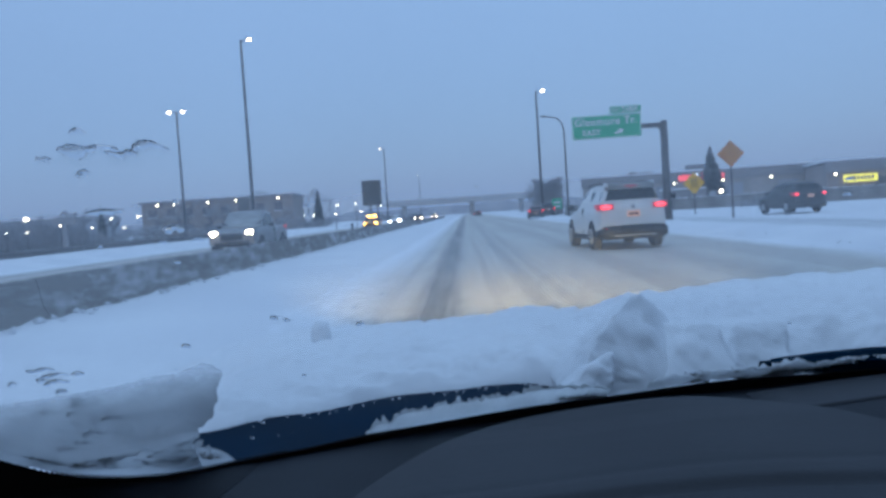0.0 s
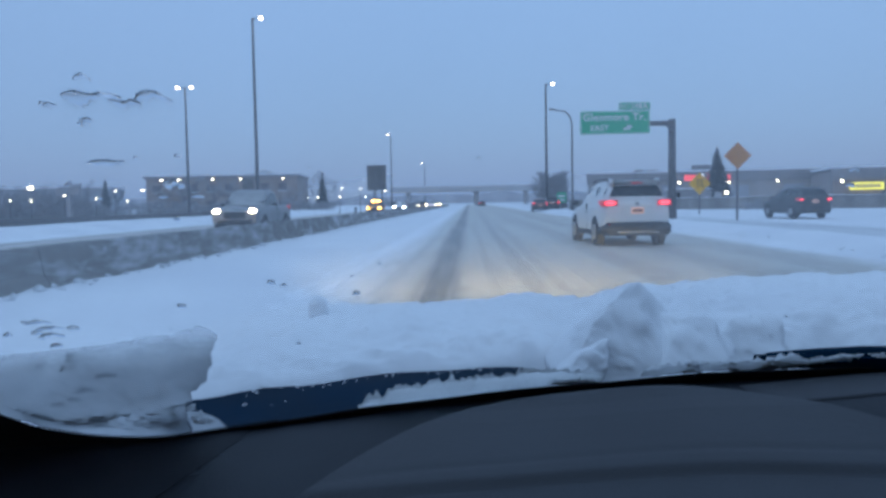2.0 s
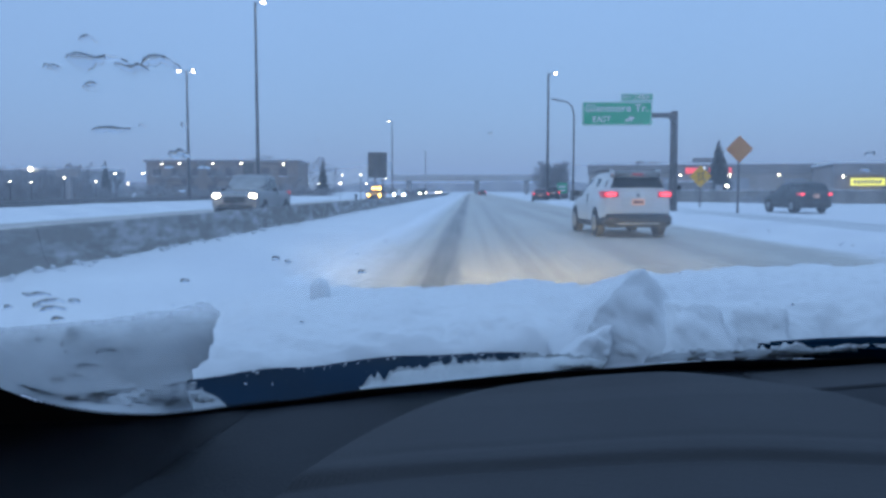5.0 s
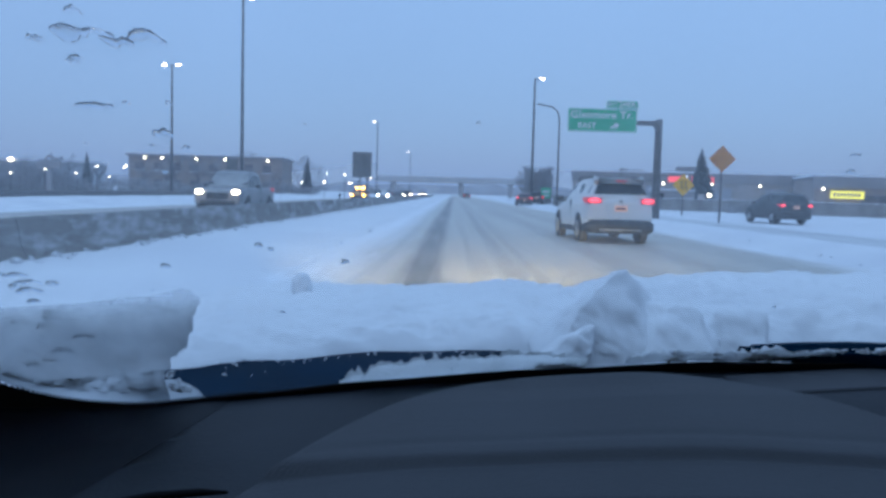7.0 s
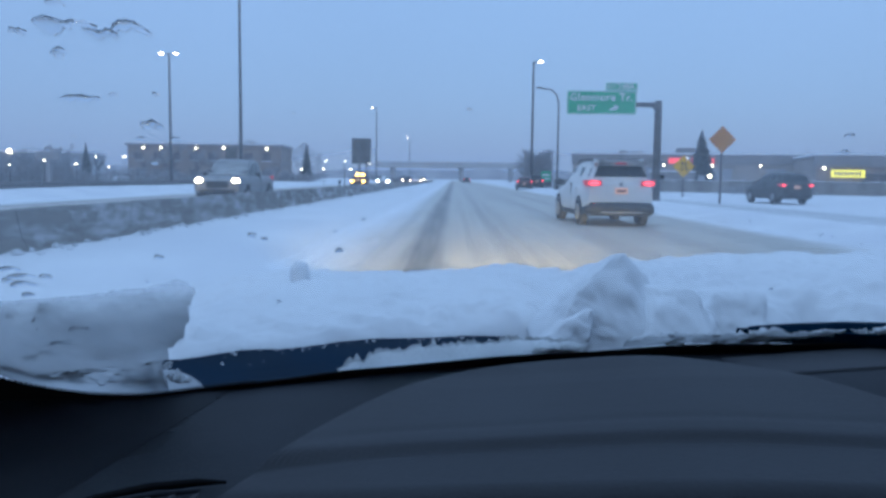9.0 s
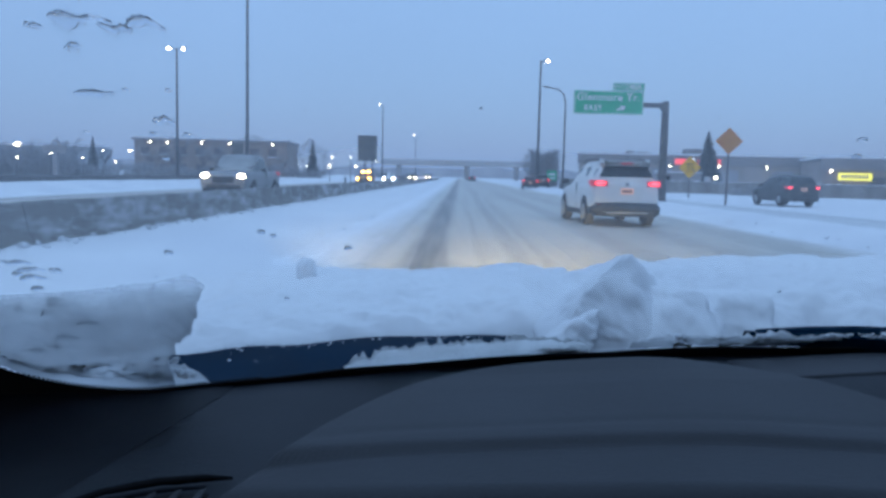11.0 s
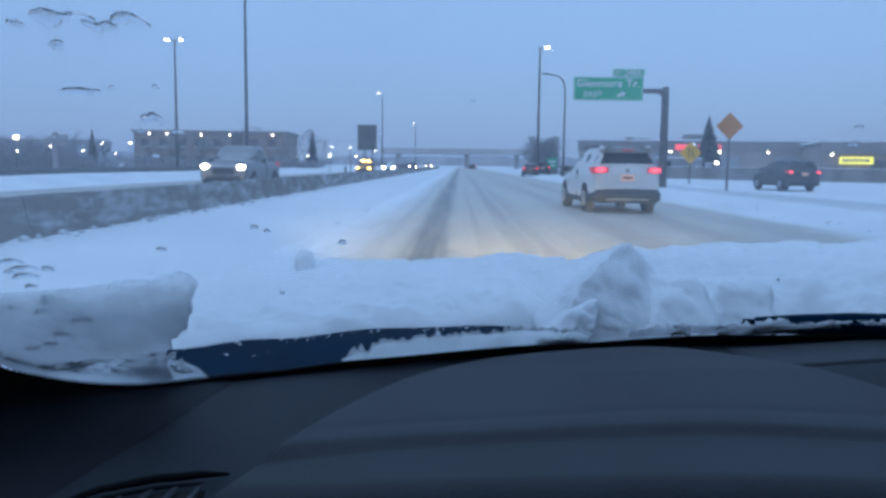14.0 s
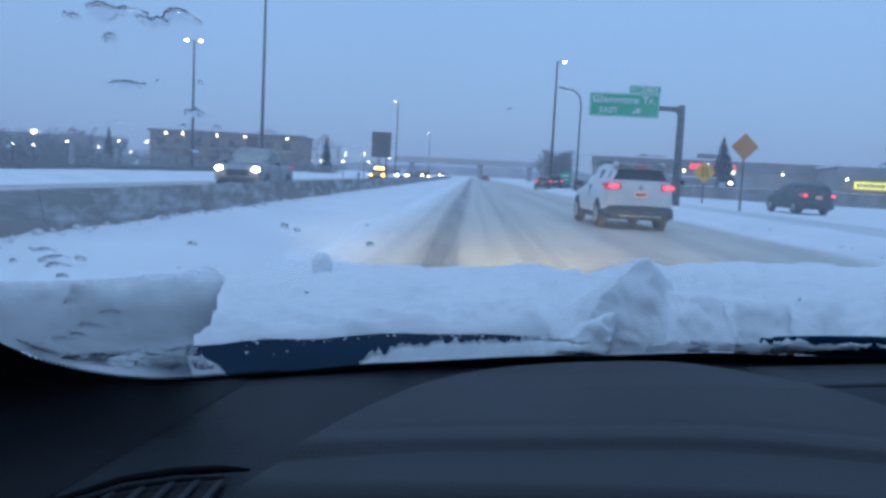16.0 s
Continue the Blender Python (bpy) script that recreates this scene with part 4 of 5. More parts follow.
part("arm", a_tube([on_glass(0.60, -0.178, 0.03), on_glass(0.75, -0.18, 0.034), on_glass(1.05, -0.195, 0.03)], [0.005, 0.007, 0.009], 8), TRIM, wip)
part("spoiler", a_slab([on_glass(0.33, -0.186, 0.010), on_glass(0.98, -0.175, 0.010), on_glass(0.98, -0.165, 0.018), on_glass(0.33, -0.178, 0.018)], 0.003), HOOD, wip)
rnd = random.Random(8)
bm = bmesh.new()
for i in range(420):
    x = 0.25 + 0.33 * rnd.random()
    s = rnd.uniform(0.0008, 0.0040) * (1 if wave(x * 30, 2.0) > -0.05 else 0.45)
    ball(bm, on_glass(x, between(x, [(0.27, -0.180), (0.45, -0.172), (1.0, -0.165)]) + rnd.uniform(-0.007, 0.008 + 0.010 * max(0.0, 1 - abs(x - 0.49) / 0.08)), 0.0075), (s * 1.5, s, s), 1, 0.8, i * 1.3)
crust("wiper_ice", bm, SLUSH, "crumbs of grey ice frozen along the wiper")
bm = bmesh.new()
for i in range(160):
    x = rnd.uniform(-0.37, 0.30)
    y = snow_start(x) - 0.03 * rnd.random() ** 3 + 0.004
    s = rnd.uniform(0.0008, 0.0024)
    ball(bm, (x, y, hood_z(x, y) + s * 0.5), (s, s, s * 0.7), 1, 0.8, i * 1.1)
crust("snow_crumbs", bm, SNOW, "loose crumbs of snow at the edge of the heap")

# drops and smears of water on the screen: x, z, width, thickness, bow
SMEARS = [(-0.169, 0.078, 0.007, 0.0024, 0.002), (-0.170, 0.0712, 0.024, 0.0056, 0.001), (-0.158, 0.0695, 0.013, 0.0046, 0.000), (-0.146, 0.0715, 0.017, 0.0050, 0.0035),
          (-0.189, 0.0675, 0.0055, 0.0022, 0.001), (-0.179, 0.0615, 0.0056, 0.0026, 0.001), (-0.184, 0.0430, 0.018, 0.0034, 0.0008), (-0.169, 0.0450, 0.004, 0.0016, 0.001),
          (-0.160, 0.0320, 0.0105, 0.0048, 0.002), (-0.169, 0.0250, 0.0045, 0.0018, 0.001), (-0.152, 0.0250, 0.0066, 0.0022, 0.001),
          (0.263, 0.036, 0.008, 0.0026, 0.001), (0.269, 0.026, 0.0075, 0.0026, 0.001), (-0.294, -0.117, 0.014, 0.0040, 0.003), (-0.317, -0.131, 0.014, 0.0048, 0.004),
          (-0.290, -0.064, 0.016, 0.0034, 0.002), (-0.294, -0.0705, 0.016, 0.0036, 0.002), (-0.298, -0.080, 0.008, 0.0034, 0.002), (-0.291, -0.0575, 0.012, 0.0032, 0.002)]
BEADS = [(-0.191, 0.067, 0.0022), (-0.181, 0.060, 0.0022), (-0.150, 0.046, 0.0014), (-0.139, -0.036, 0.0026), (-0.132, -0.039, 0.002), (-0.204, -0.052, 0.0026),
         (-0.144, -0.100, 0.0018), (-0.084, -0.050, 0.0028), (0.310, -0.098, 0.0018), (0.011, 0.045, 0.0014), (-0.277, -0.065, 0.003), (-0.297, -0.0912, 0.0028),
         (-0.331, -0.141, 0.0037), (-0.301, -0.096, 0.003), (-0.310, -0.104, 0.003), (-0.345, -0.145, 0.004), (-0.17, 0.012, 0.0016), (-0.222, -0.178, 0.0016), (-0.2, -0.183, 0.001), (-0.186, -0.18, 0.001)]


def water_lens(x, z, w, tall, bulge, bow, seed):
    """A thin lens of water hanging on the outer face of the screen, fuller towards its lower rim."""
    bm = bmesh.new()
    nu, nv = 34, 13
    back, front = [], []
    for j in range(nv):
        v = j / (nv - 1)
        rb, rf = [], []
        for i in range(nu):
            u = -1 + 2 * i / (nu - 1)
            k = math.sqrt(max(0.0, 1 - abs(u) ** 3))
            mid = z - 0.0024 + bow * (0.5 - u * u) + 0.25 * tall * wave(u * 1.7, seed, 0.0, 2)
            hang = tall * k * (0.75 + 0.7 * wave(u * 2.2, seed + 4.0, 0.0, 2))
            p = (x + w * u / 2, mid - hang * (1 - v) + 0.25 * hang)
            full = bulge * k * math.sqrt(max(0.0, 4 * v * (1 - v))) * (1.25 - 0.6 * v)
            rb.append(bm.verts.new(on_glass(*p, 0.0052)))
            rf.append(bm.verts.new(on_glass(*p, 0.0053 + full)))
        back.append(rb)
        front.append(rf)
    for g in (back, front):
        for r0, r1 in zip(g, g[1:]):
            for i in range(nu - 1):
                bm.faces.new((r0[i], r0[i + 1], r1[i + 1], r1[i]))

    def rim(g):
        return g[0] + [r[-1] for r in g[1:]] + g[-1][-2::-1] + [r[0] for r in g[-2:0:-1]]
    a, b = rim(back), rim(front)
    for i in range(len(a)):
        k = (i + 1) % len(a)
        bm.faces.new((a[i], a[k], b[k], b[i]))
    return bm


for i, (x, z, w, tall, bow) in enumerate(SMEARS):
    ob = part("water_smear", water_lens(x, z, w, tall, 0.36 * tall + 0.0004, bow, i * 2.3), MELT, smooth=True)
    ob.location.z = EYE
    tagged(ob, "smeared streak of meltwater on the windscreen", "water drop", "drops on the windscreen")
drops = random.Random(5)
BEADS += [(drops.uniform(-0.345, -0.296), drops.uniform(-0.115, -0.05), drops.uniform(0.0009, 0.0028)) for _ in range(14)]
BEADS += [(drops.uniform(-0.26, 0.3), drops.uniform(-0.14, 0.08), drops.uniform(0.0006, 0.0011)) for _ in range(14)]
for x, z, r in BEADS:
    bm = water_lens(x, z, r * 2.3, r * 1.5, r * 0.55 + 0.0003, r * 0.5, x * 40)
    ob = part("water_drop", bm, WATER, smooth=True)
    ob.location.z = EYE
    tagged(ob, "clear bead of meltwater on the windscreen", "water drop", "drops on the windscreen")


# ---- vehicles ----
def loft(stations, ring):
    """Skin through cross-sections along y. ring(station) gives its points."""
    bm = bmesh.new()
    rows = [[bm.verts.new((x, s[0], z)) for x, z in ring(s)] for s in stations]
    k = len(rows[0])
    for a, b in zip(rows, rows[1:]):
        for i in range(k):
            bm.faces.new((a[i], a[(i + 1) % k], b[(i + 1) % k], b[i]))
    bm.faces.new(rows[0][::-1])
    bm.faces.new(rows[-1])
    return bm


def body_ring(s):
    y, w, zb, zt = s
    m = (zb + zt) / 2
    half = [(0.0, zb), (w * 0.86, zb), (w * 0.97, zb + 0.08), (w, m - 0.1), (w * 0.995, m + 0.1), (w * 0.965, zt - 0.07), (w * 0.90, zt), (w * 0.45, zt + 0.015)]
    return half + [(0.0, zt + 0.02)] + [(-x, z) for x, z in half[:0:-1]]


def cab_ring(s):
    y, wb, wt, zb, zt = s
    half = [(0.0, zb), (wb, zb), (wb * 0.985, zb + (zt - zb) * 0.15), (wt + (wb - wt) * 0.12, zt - 0.10), (wt, zt - 0.045), (wt * 0.9, zt - 0.01), (wt * 0.5, zt + 0.015)]
    return half + [(0.0, zt + 0.02)] + [(-x, z) for x, z in half[:0:-1]]


def round_disc(x, y, z, r, w, sides=24):
    return a_tube([(x - w / 2, y, z), (x - w / 2 + 0.02, y, z), (x + w / 2 - 0.02, y, z), (x + w / 2, y, z)], [r * 0.93, r, r, r * 0.93], sides)


SUV = dict(L=4.64, W=0.91, belt=1.08, roof=1.70, zb=0.30, r=0.35, axles=(-1.38, 1.40),
           cab=[(-2.25, 0.82, 0.75, 1.0, 1.20), (-2.09, 0.84, 0.61, 1.0, 1.56), (-1.93, 0.85, 0.585, 1.0, 1.655), (-1.4, 0.86, 0.58, 1.0, 1.70), (-0.3, 0.86, 0.59, 1.0, 1.71), (0.35, 0.86, 0.60, 1.0, 1.61), (0.75, 0.85, 0.64, 1.0, 1.38), (1.22, 0.80, 0.76, 0.98, 1.06)],
           low=[(-2.33, 0.72, 0.46, 1.02), (-2.29, 0.84, 0.36, 1.12), (-2.1, 0.90, 0.32, 1.18), (-1.2, 0.915, 0.28, 1.13), (0.3, 0.915, 0.28, 1.07), (0.9, 0.915, 0.28, 1.05), (1.5, 0.90, 0.29, 1.0), (2.0, 0.86, 0.32, 0.93), (2.24, 0.76, 0.36, 0.82), (2.32, 0.64, 0.42, 0.70)])
SEDAN = dict(L=4.6, W=0.89, belt=0.96, roof=1.45, zb=0.26, r=0.32, axles=(-1.38, 1.38),
             cab=[(-1.75, 0.74, 0.70, 0.92, 0.98), (-1.2, 0.80, 0.62, 0.92, 1.30), (-0.8, 0.82, 0.60, 0.92, 1.42), (-0.1, 0.83, 0.60, 0.92, 1.45), (0.3, 0.83, 0.60, 0.92, 1.38), (0.75, 0.82, 0.64, 0.92, 1.18), (1.15, 0.78, 0.74, 0.9, 0.96)],
             low=[(-2.30, 0.70, 0.42, 0.88), (-2.2, 0.83, 0.32, 0.96), (-1.6, 0.885, 0.26, 0.98), (0.9, 0.89, 0.25, 0.97), (1.5, 0.88, 0.27, 0.90), (2.05, 0.82, 0.30, 0.80), (2.3, 0.66, 0.38, 0.66)])
PICKUP = dict(L=5.7, W=0.99, belt=1.20, roof=1.90, zb=0.45, r=0.40, axles=(-1.85, 1.85),
              cab=[(-0.95, 0.88, 0.80, 1.1, 1.25), (-0.85, 0.90, 0.74, 1.1, 1.82), (-0.5, 0.91, 0.72, 1.1, 1.89), (0.4, 0.91, 0.72, 1.1, 1.90), (0.75, 0.91, 0.73, 1.1, 1.78), (1.35, 0.88, 0.84, 1.1, 1.24)],
              low=[(-2.85, 0.90, 0.60, 1.18), (-2.8, 0.97, 0.52, 1.22), (-1.0, 0.99, 0.45, 1.22), (0.9, 0.99, 0.45, 1.22), (2.3, 0.98, 0.46, 1.18), (2.7, 0.95, 0.48, 1.10), (2.84, 0.88, 0.52, 0.98)])


def vehicle(name, spec, paint, m, label, head=None, tail=TAIL_DIM, rear_detail=False, beacon=None):
    car = thing(name, m, label, "car")
    body = part("body", loft(spec["low"], body_ring), paint, car, smooth=True)
    body.data.set_sharp_from_angle(angle=radians(38))
    cab = part("cabin", loft(spec["cab"], cab_ring), paint, car, smooth=True)
    cab.data.set_sharp_from_angle(angle=radians(38))
    c, W, L = spec["cab"], spec["W"], spec["L"]
    rear, front = spec["low"][0][0], spec["low"][-1][0]

    def flank(y, z):
        """Half width of the cabin skin at that place along the car."""
        for a, b in zip(c, c[1:]):
            if a[0] <= y <= b[0]:
                s = (y - a[0]) / (b[0] - a[0])
                wb, wt, zb, zt = (a[i] + (b[i] - a[i]) * s for i in (1, 2, 3, 4))
                k = max(0, min(1, (z - zb) / max(0.05, zt - 0.06 - zb)))
                return wb + (wt - wb) * k + 0.024, zt
        return c[0][1], c[0][4]

    y_a, y_b = c[1][0], c[-2][0]
    belt = spec["belt"] + 0.04
    cuts = spread(y_a + (0.30 if spec is SUV else 0.2), y_b + 0.12, 4) if spec is not PICKUP else spread(y_a + 0.12, y_b + 0.25, 3)
    if rear_detail:
        # front window, rear window rising to its end, narrow strip before the tailgate
        shapes = (((0.06, 1.11), (0.86, 1.11), (0.74, 1.25), (0.36, 1.49), (0.06, 1.55)),
                  ((-0.86, 1.17), (-0.02, 1.11), (-0.02, 1.55), (-0.98, 1.56), (-1.08, 1.44)),
                  ((-1.84, 1.20), (-1.73, 1.20), (-1.66, 1.50), (-1.80, 1.52)))
        for sx in (-1, 1):
            for shape in shapes:
                pts = [(sx * flank(y, z)[0], y, z) for y, z in shape]
                part("side_window", a_slab(pts if sx > 0 else pts[::-1], 0.02), CAR_GLASS, cab)
        cuts = []
    for sx in (-1, 1):
        for y0, y1 in zip(cuts, cuts[1:]):
            pts = []
            for y, z in ((y0 + 0.03, belt), (y1 - 0.03, belt), (y1 - 0.03, 9), (y0 + 0.03, 9)):
                top = flank(y, 1)[1] - 0.13
                z = max(belt + 0.04, min(z, top)) if z == 9 else z
                pts.append((sx * flank(y, z)[0], y, z))
            part("side_window", a_slab(pts if sx > 0 else pts[::-1], 0.02), CAR_GLASS, cab)

    def cross_glass(i, j, low, high, sign):
        p, q = c[i], c[j]
        out = []
        for s, k in ((low, -1), (low, 1), (high, 1), (high, -1)):
            y, zt = p[0] + (q[0] - p[0]) * s, p[4] + (q[4] - p[4]) * s
            w = (p[2] + (q[2] - p[2]) * s) * 0.97
            out.append((k * w * (1.0 if s == low else 0.95), y + sign * 0.012, zt + 0.022))
        return a_slab(out if sign < 0 else out[::-1], 0.02)
    part("rear_window", cross_glass(0, 1, 0.20 if rear_detail else 0.10, 0.95, -1), CAR_GLASS, cab)
    part("windscreen", cross_glass(-1, -3, 0.12, 0.92, 1), CAR_GLASS, cab)
    for sx in (-1, 1):
        for wy in spec["axles"]:
            part("wheel_arch", round_disc(sx * (W - 0.09), wy, spec["r"] + 0.03, spec["r"] + 0.075, 0.20, 24), PLASTIC, car)
            wheel = part("wheel", round_disc(sx * (W - 0.10), wy, spec["r"], spec["r"], 0.23, 28), TYRE, car, smooth=False)
            rim = part("rim", round_disc(sx * (W + 0.012), wy, spec["r"], spec["r"] * 0.62, 0.03, 20), RIM, wheel)
            for k in range(5):
                a = 2 * math.pi * k / 5
                part("spoke", a_tube([(sx * (W + 0.03), wy, spec["r"]), (sx * (W + 0.03), wy + spec["r"] * 0.58 * math.cos(a), spec["r"] * (1 + 0.58 * math.sin(a)))], 0.028, 6), RIM, wheel)
        mirror = part("mirror", ball(bmesh.new(), (sx * (W + 0.11), c[-2][0] - 0.05, belt + 0.03), (0.12, 0.07, 0.085), 2), PLASTIC, car, smooth=True)
        part("sill", a_box(*sorted((sx * (W - 0.10), sx * (W + 0.004))), spec["axles"][0] + 0.45, spec["axles"][1] - 0.45, spec["zb"] - 0.05, spec["zb"] + 0.10, bevel=0.02), PLASTIC, car)
        for y in (spec["cab"][2][0] + 0.75, 0.15):
            part("door_handle", a_box(*sorted((sx * (W - 0.02), sx * (W + 0.03))), y, y + 0.2, belt - 0.17, belt - 0.135, bevel=0.008), paint, car)
        part("door_seam", a_box(*sorted((sx * (W - 0.03), sx * (W + 0.003))), -0.32, -0.31, spec["zb"] + 0.1, belt), TRIM, car)
        if head:
            part("headlamp", ball(bmesh.new(), (sx * W * 0.74, front - 0.03, spec["low"][-2][3] - 0.08), (0.15, 0.12, 0.085), 2), head, car)
        else:
            part("headlamp", ball(bmesh.new(), (sx * W * 0.74, front - 0.12, spec["low"][-2][3] - 0.06), (0.15, 0.10, 0.075), 2), CAR_GLASS, car)
        zt = belt + (0.0 if rear_detail else -0.10)
        inner_x = 0.56 if rear_detail else 0.70
        tl = part("tail_lamp", loft([(rear - 0.015, zt, 0.07), (rear + 0.12, zt, 0.085), (rear + 0.30, zt + 0.02, 0.05), (rear + 0.46, zt + 0.04, 0.02)],
                                   lambda s: [(sx * (W * (inner_x if s[0] < rear + 0.05 else 0.80)), s[1] - s[2]), (sx * (W + (-0.03 if s[0] < rear + 0.05 else 0.012)), s[1] - s[2]), (sx * (W + (-0.03 if s[0] < rear + 0.05 else 0.012)), s[1] + s[2]), (sx * W * (inner_x if s[0] < rear + 0.05 else 0.80), s[1] + s[2])]), TAIL_DIM, car)
        if tail is not TAIL_DIM:
            part("tail_bulb", ball(bmesh.new(), (sx * W * (0.78 if rear_detail else 0.86), rear - 0.02, zt), (0.15 if rear_detail else 0.115, 0.03, 0.05), 2), tail, tl, "lit red tail lamp")
    part("bumper", loft([(rear - 0.06, W * 0.84, spec["zb"] + 0.0, spec["zb"] + 0.30), (rear + 0.02, W * 0.98, spec["zb"] - 0.04, spec["zb"] + 0.32), (rear + 0.5, W * 1.0, spec["zb"] - 0.02, spec["zb"] + 0.2)], body_ring), PLASTIC, car, smooth=True)
    part("front_bumper", loft([(front - 0.5, W * 0.99, spec["zb"], spec["zb"] + 0.2), (front - 0.1, W * 0.86, spec["zb"], spec["zb"] + 0.24), (front + 0.03, W * 0.66, spec["zb"] + 0.05, spec["zb"] + 0.2)], body_ring), PLASTIC, car, smooth=True)
    part("grille", a_box(-W * 0.45, W * 0.45, front - 0.05, front + 0.015, spec["zb"] + 0.27, spec["low"][-2][3] - 0.1, bevel=0.02), PLASTIC, car)
    plate_z = spec["zb"] + (0.62 if spec is SUV else 0.42)
    part("plate_recess", a_box(-0.42, 0.42, rear - 0.012, rear + 0.05, plate_z - 0.12, plate_z + 0.14, bevel=0.01), PLASTIC if not rear_detail else paint, car)
    plate = part("plate", a_box(-0.17, 0.17, rear - 0.03, rear - 0.014, plate_z - 0.08, plate_z + 0.08, bevel=0.004), PLATE, car)
    part("plate_bar", a_box(-0.13, 0.13, rear - 0.034, rear - 0.029, plate_z - 0.03, plate_z + 0.03), PLATE_BAR, plate)
    if rear_detail:
        part("spoiler", loft([(rear + 0.10, 0.60, 1.615, 1.65), (rear + 0.25, 0.64, 1.62, 1.69), (rear + 0.55, 0.62, 1.66, 1.70)], body_ring), paint, car, smooth=True)
        part("high_brake_lamp", a_box(-0.14, 0.14, rear + 0.075, rear + 0.10, 1.625, 1.655, bevel=0.006), TAIL_DIM, car)
        part("rear_wiper", a_tube([(0.02, rear + 0.09, 1.34), (0.34, rear + 0.095, 1.33)], 0.012, 6), PLASTIC, car)
        part("badge", a_tube([(0, rear - 0.025, 1.10), (0, rear + 0.06, 1.10)], 0.05, 16), RIM, car)
        part("tailgate_seam", a_box(-0.62, 0.62, rear - 0.008, rear + 0.03, 0.615, 0.625), PLASTIC, car)
        part("skid_strip", a_box(-0.55, 0.55, rear - 0.085, rear - 0.03, 0.34, 0.385, bevel=0.012), SILVER_PAINT, car)
        for sx in (-1, 1):
            part("roof_rail", a_tube([(sx * 0.60, -1.75, 1.68), (sx * 0.605, -1.6, 1.75), (sx * 0.605, -0.2, 1.765), (sx * 0.60, 0.1, 1.68)], 0.02, 8), PLASTIC, car)
            # reflectors are given emission of their own, stronger on the left
            part("glow_reflector", a_box(*sorted((sx * 0.52, sx * 0.74)), rear - 0.055, rear - 0.03, 0.52, 0.555, bevel=0.005), TAIL if sx < 0 else TAIL_DIM, car)
        part("antenna", a_tube([(0.1, -1.75, 1.70), (0.1, -2.0, 2.0)], 0.008, 6), PLASTIC, car)
        part("roof_snow", sheet(spread(-0.55, 0.55, 14), spread(-1.75, 0.1, 20), lambda x, y: 1.70 + 0.02 * wave(x * 4, y * 3) - 0.03 * (x / 0.55) ** 4, 0.02), FIELD, car, "thin snow on the roof", True)
    if beacon:
        part("roof_beacon", a_box(-0.5, 0.5, -0.2, 0.1, spec["roof"] + 0.01, spec["roof"] + 0.14, bevel=0.03), beacon, car)
    return car


def ahead(x, y, turn=0.0):
    return pose(x, y, 0, 0, 0, turn)


def facing(x, y, turn=0.0):
    return pose(x, y, 0, 0, 0, 180 + turn)


vehicle("suv", SUV, WHITE_PAINT, ahead(4.2, 23.2, 3.5), "white suv with lit red tail lamps on the packed-snow lane", tail=TAIL, rear_detail=True)
vehicle("suv", SUV, DARK_PAINT, ahead(18.6, 46.5, 5), "dark suv with lit tail lamps on the snowy exit lane", tail=TAIL)
vehicle("pickup_truck", PICKUP, SILVER_PAINT, facing(-9.4, 34.5), "silver oncoming pickup truck with warm headlights", head=HEAD)
vehicle("taxi", SEDAN, YELLOW_PAINT, facing(-10.8, 92), "oncoming yellow car with glowing amber lamps", head=HEAD_AMBER, beacon=HEAD_AMBER)
vehicle("sedan", SEDAN, WHITE_PAINT, facing(-9.6, 110), "oncoming white car with cold white headlights", head=HEAD_COLD)
vehicle("sedan", SEDAN, DARK_PAINT, facing(-9.6, 165), "oncoming dark car with warm headlights", head=HEAD)
vehicle("sedan", SEDAN, SILVER_PAINT, facing(-9.2, 235), "far oncoming silver car with warm headlights", head=HEAD)
vehicle("sedan", SEDAN, RED_PAINT, ahead(8.0, 92, -3), "far maroon car with red tail lamps", tail=TAIL)
vehicle("suv", SUV, DARK_PAINT, ahead(9.9, 98, -3), "far dark suv with red tail lamps", tail=TAIL)
vehicle("sedan", SEDAN, DARK_PAINT, ahead(3.2, 210), "far dark car on the highway with red tail lamps", tail=TAIL)

# headlight beams of the near oncoming vehicles
spot("headlight_beam", (-9.4, 31.2, 0.95), (-8.6, 8, 0.0), 500, (1.0, 0.85, 0.6), 40, 1.0)


# ---- street furniture ----
def lamp_post(x, y, height, label, arms=(1,), davit=False, lit=True):
    post = thing("street_lamp", pose(x, y, 0), label, "street lamp", "highway lamps")
    if davit:
        top = [(0, 0, 0), (0, 0, height - 1.6), (-0.2, 0, height - 0.7), (-0.8, 0, height - 0.15), (-1.9, 0, height)]
        part("pole", a_tube(top, [0.13, 0.08, 0.075, 0.07, 0.06], 12), POLE, post, smooth=True)
        heads = [(-2.1, height)]
    else:
        part("pole", a_tube([(0, 0, 0), (0, 0, height * 0.5), (0, 0, height)], [0.19, 0.15, 0.11], 14), POLE, post, smooth=True)
        part("base_plate", a_box(-0.3, 0.3, -0.3, 0.3, 0, 0.35, bevel=0.04), POLE, post)
        heads = []
        for a in arms:
            part("arm", a_tube([(0, 0, height - 0.15), (a * 0.55, -0.1, height - 0.05)], [0.05, 0.04], 8), POLE, post)
            heads.append((a * 0.85, height))
    for hx, hz in heads:
        head = part("lamp_head", a_box(hx - 0.28, hx + 0.28, -0.28, 0.12, hz - 0.02, hz + 0.14, bevel=0.05), POLE, post)
        if lit:
            part("lens", ball(bmesh.new(), (hx, -0.16, hz - 0.06), (0.24, 0.22, 0.12), 2), LAMP, head, "lit white lamp lens")
    return post


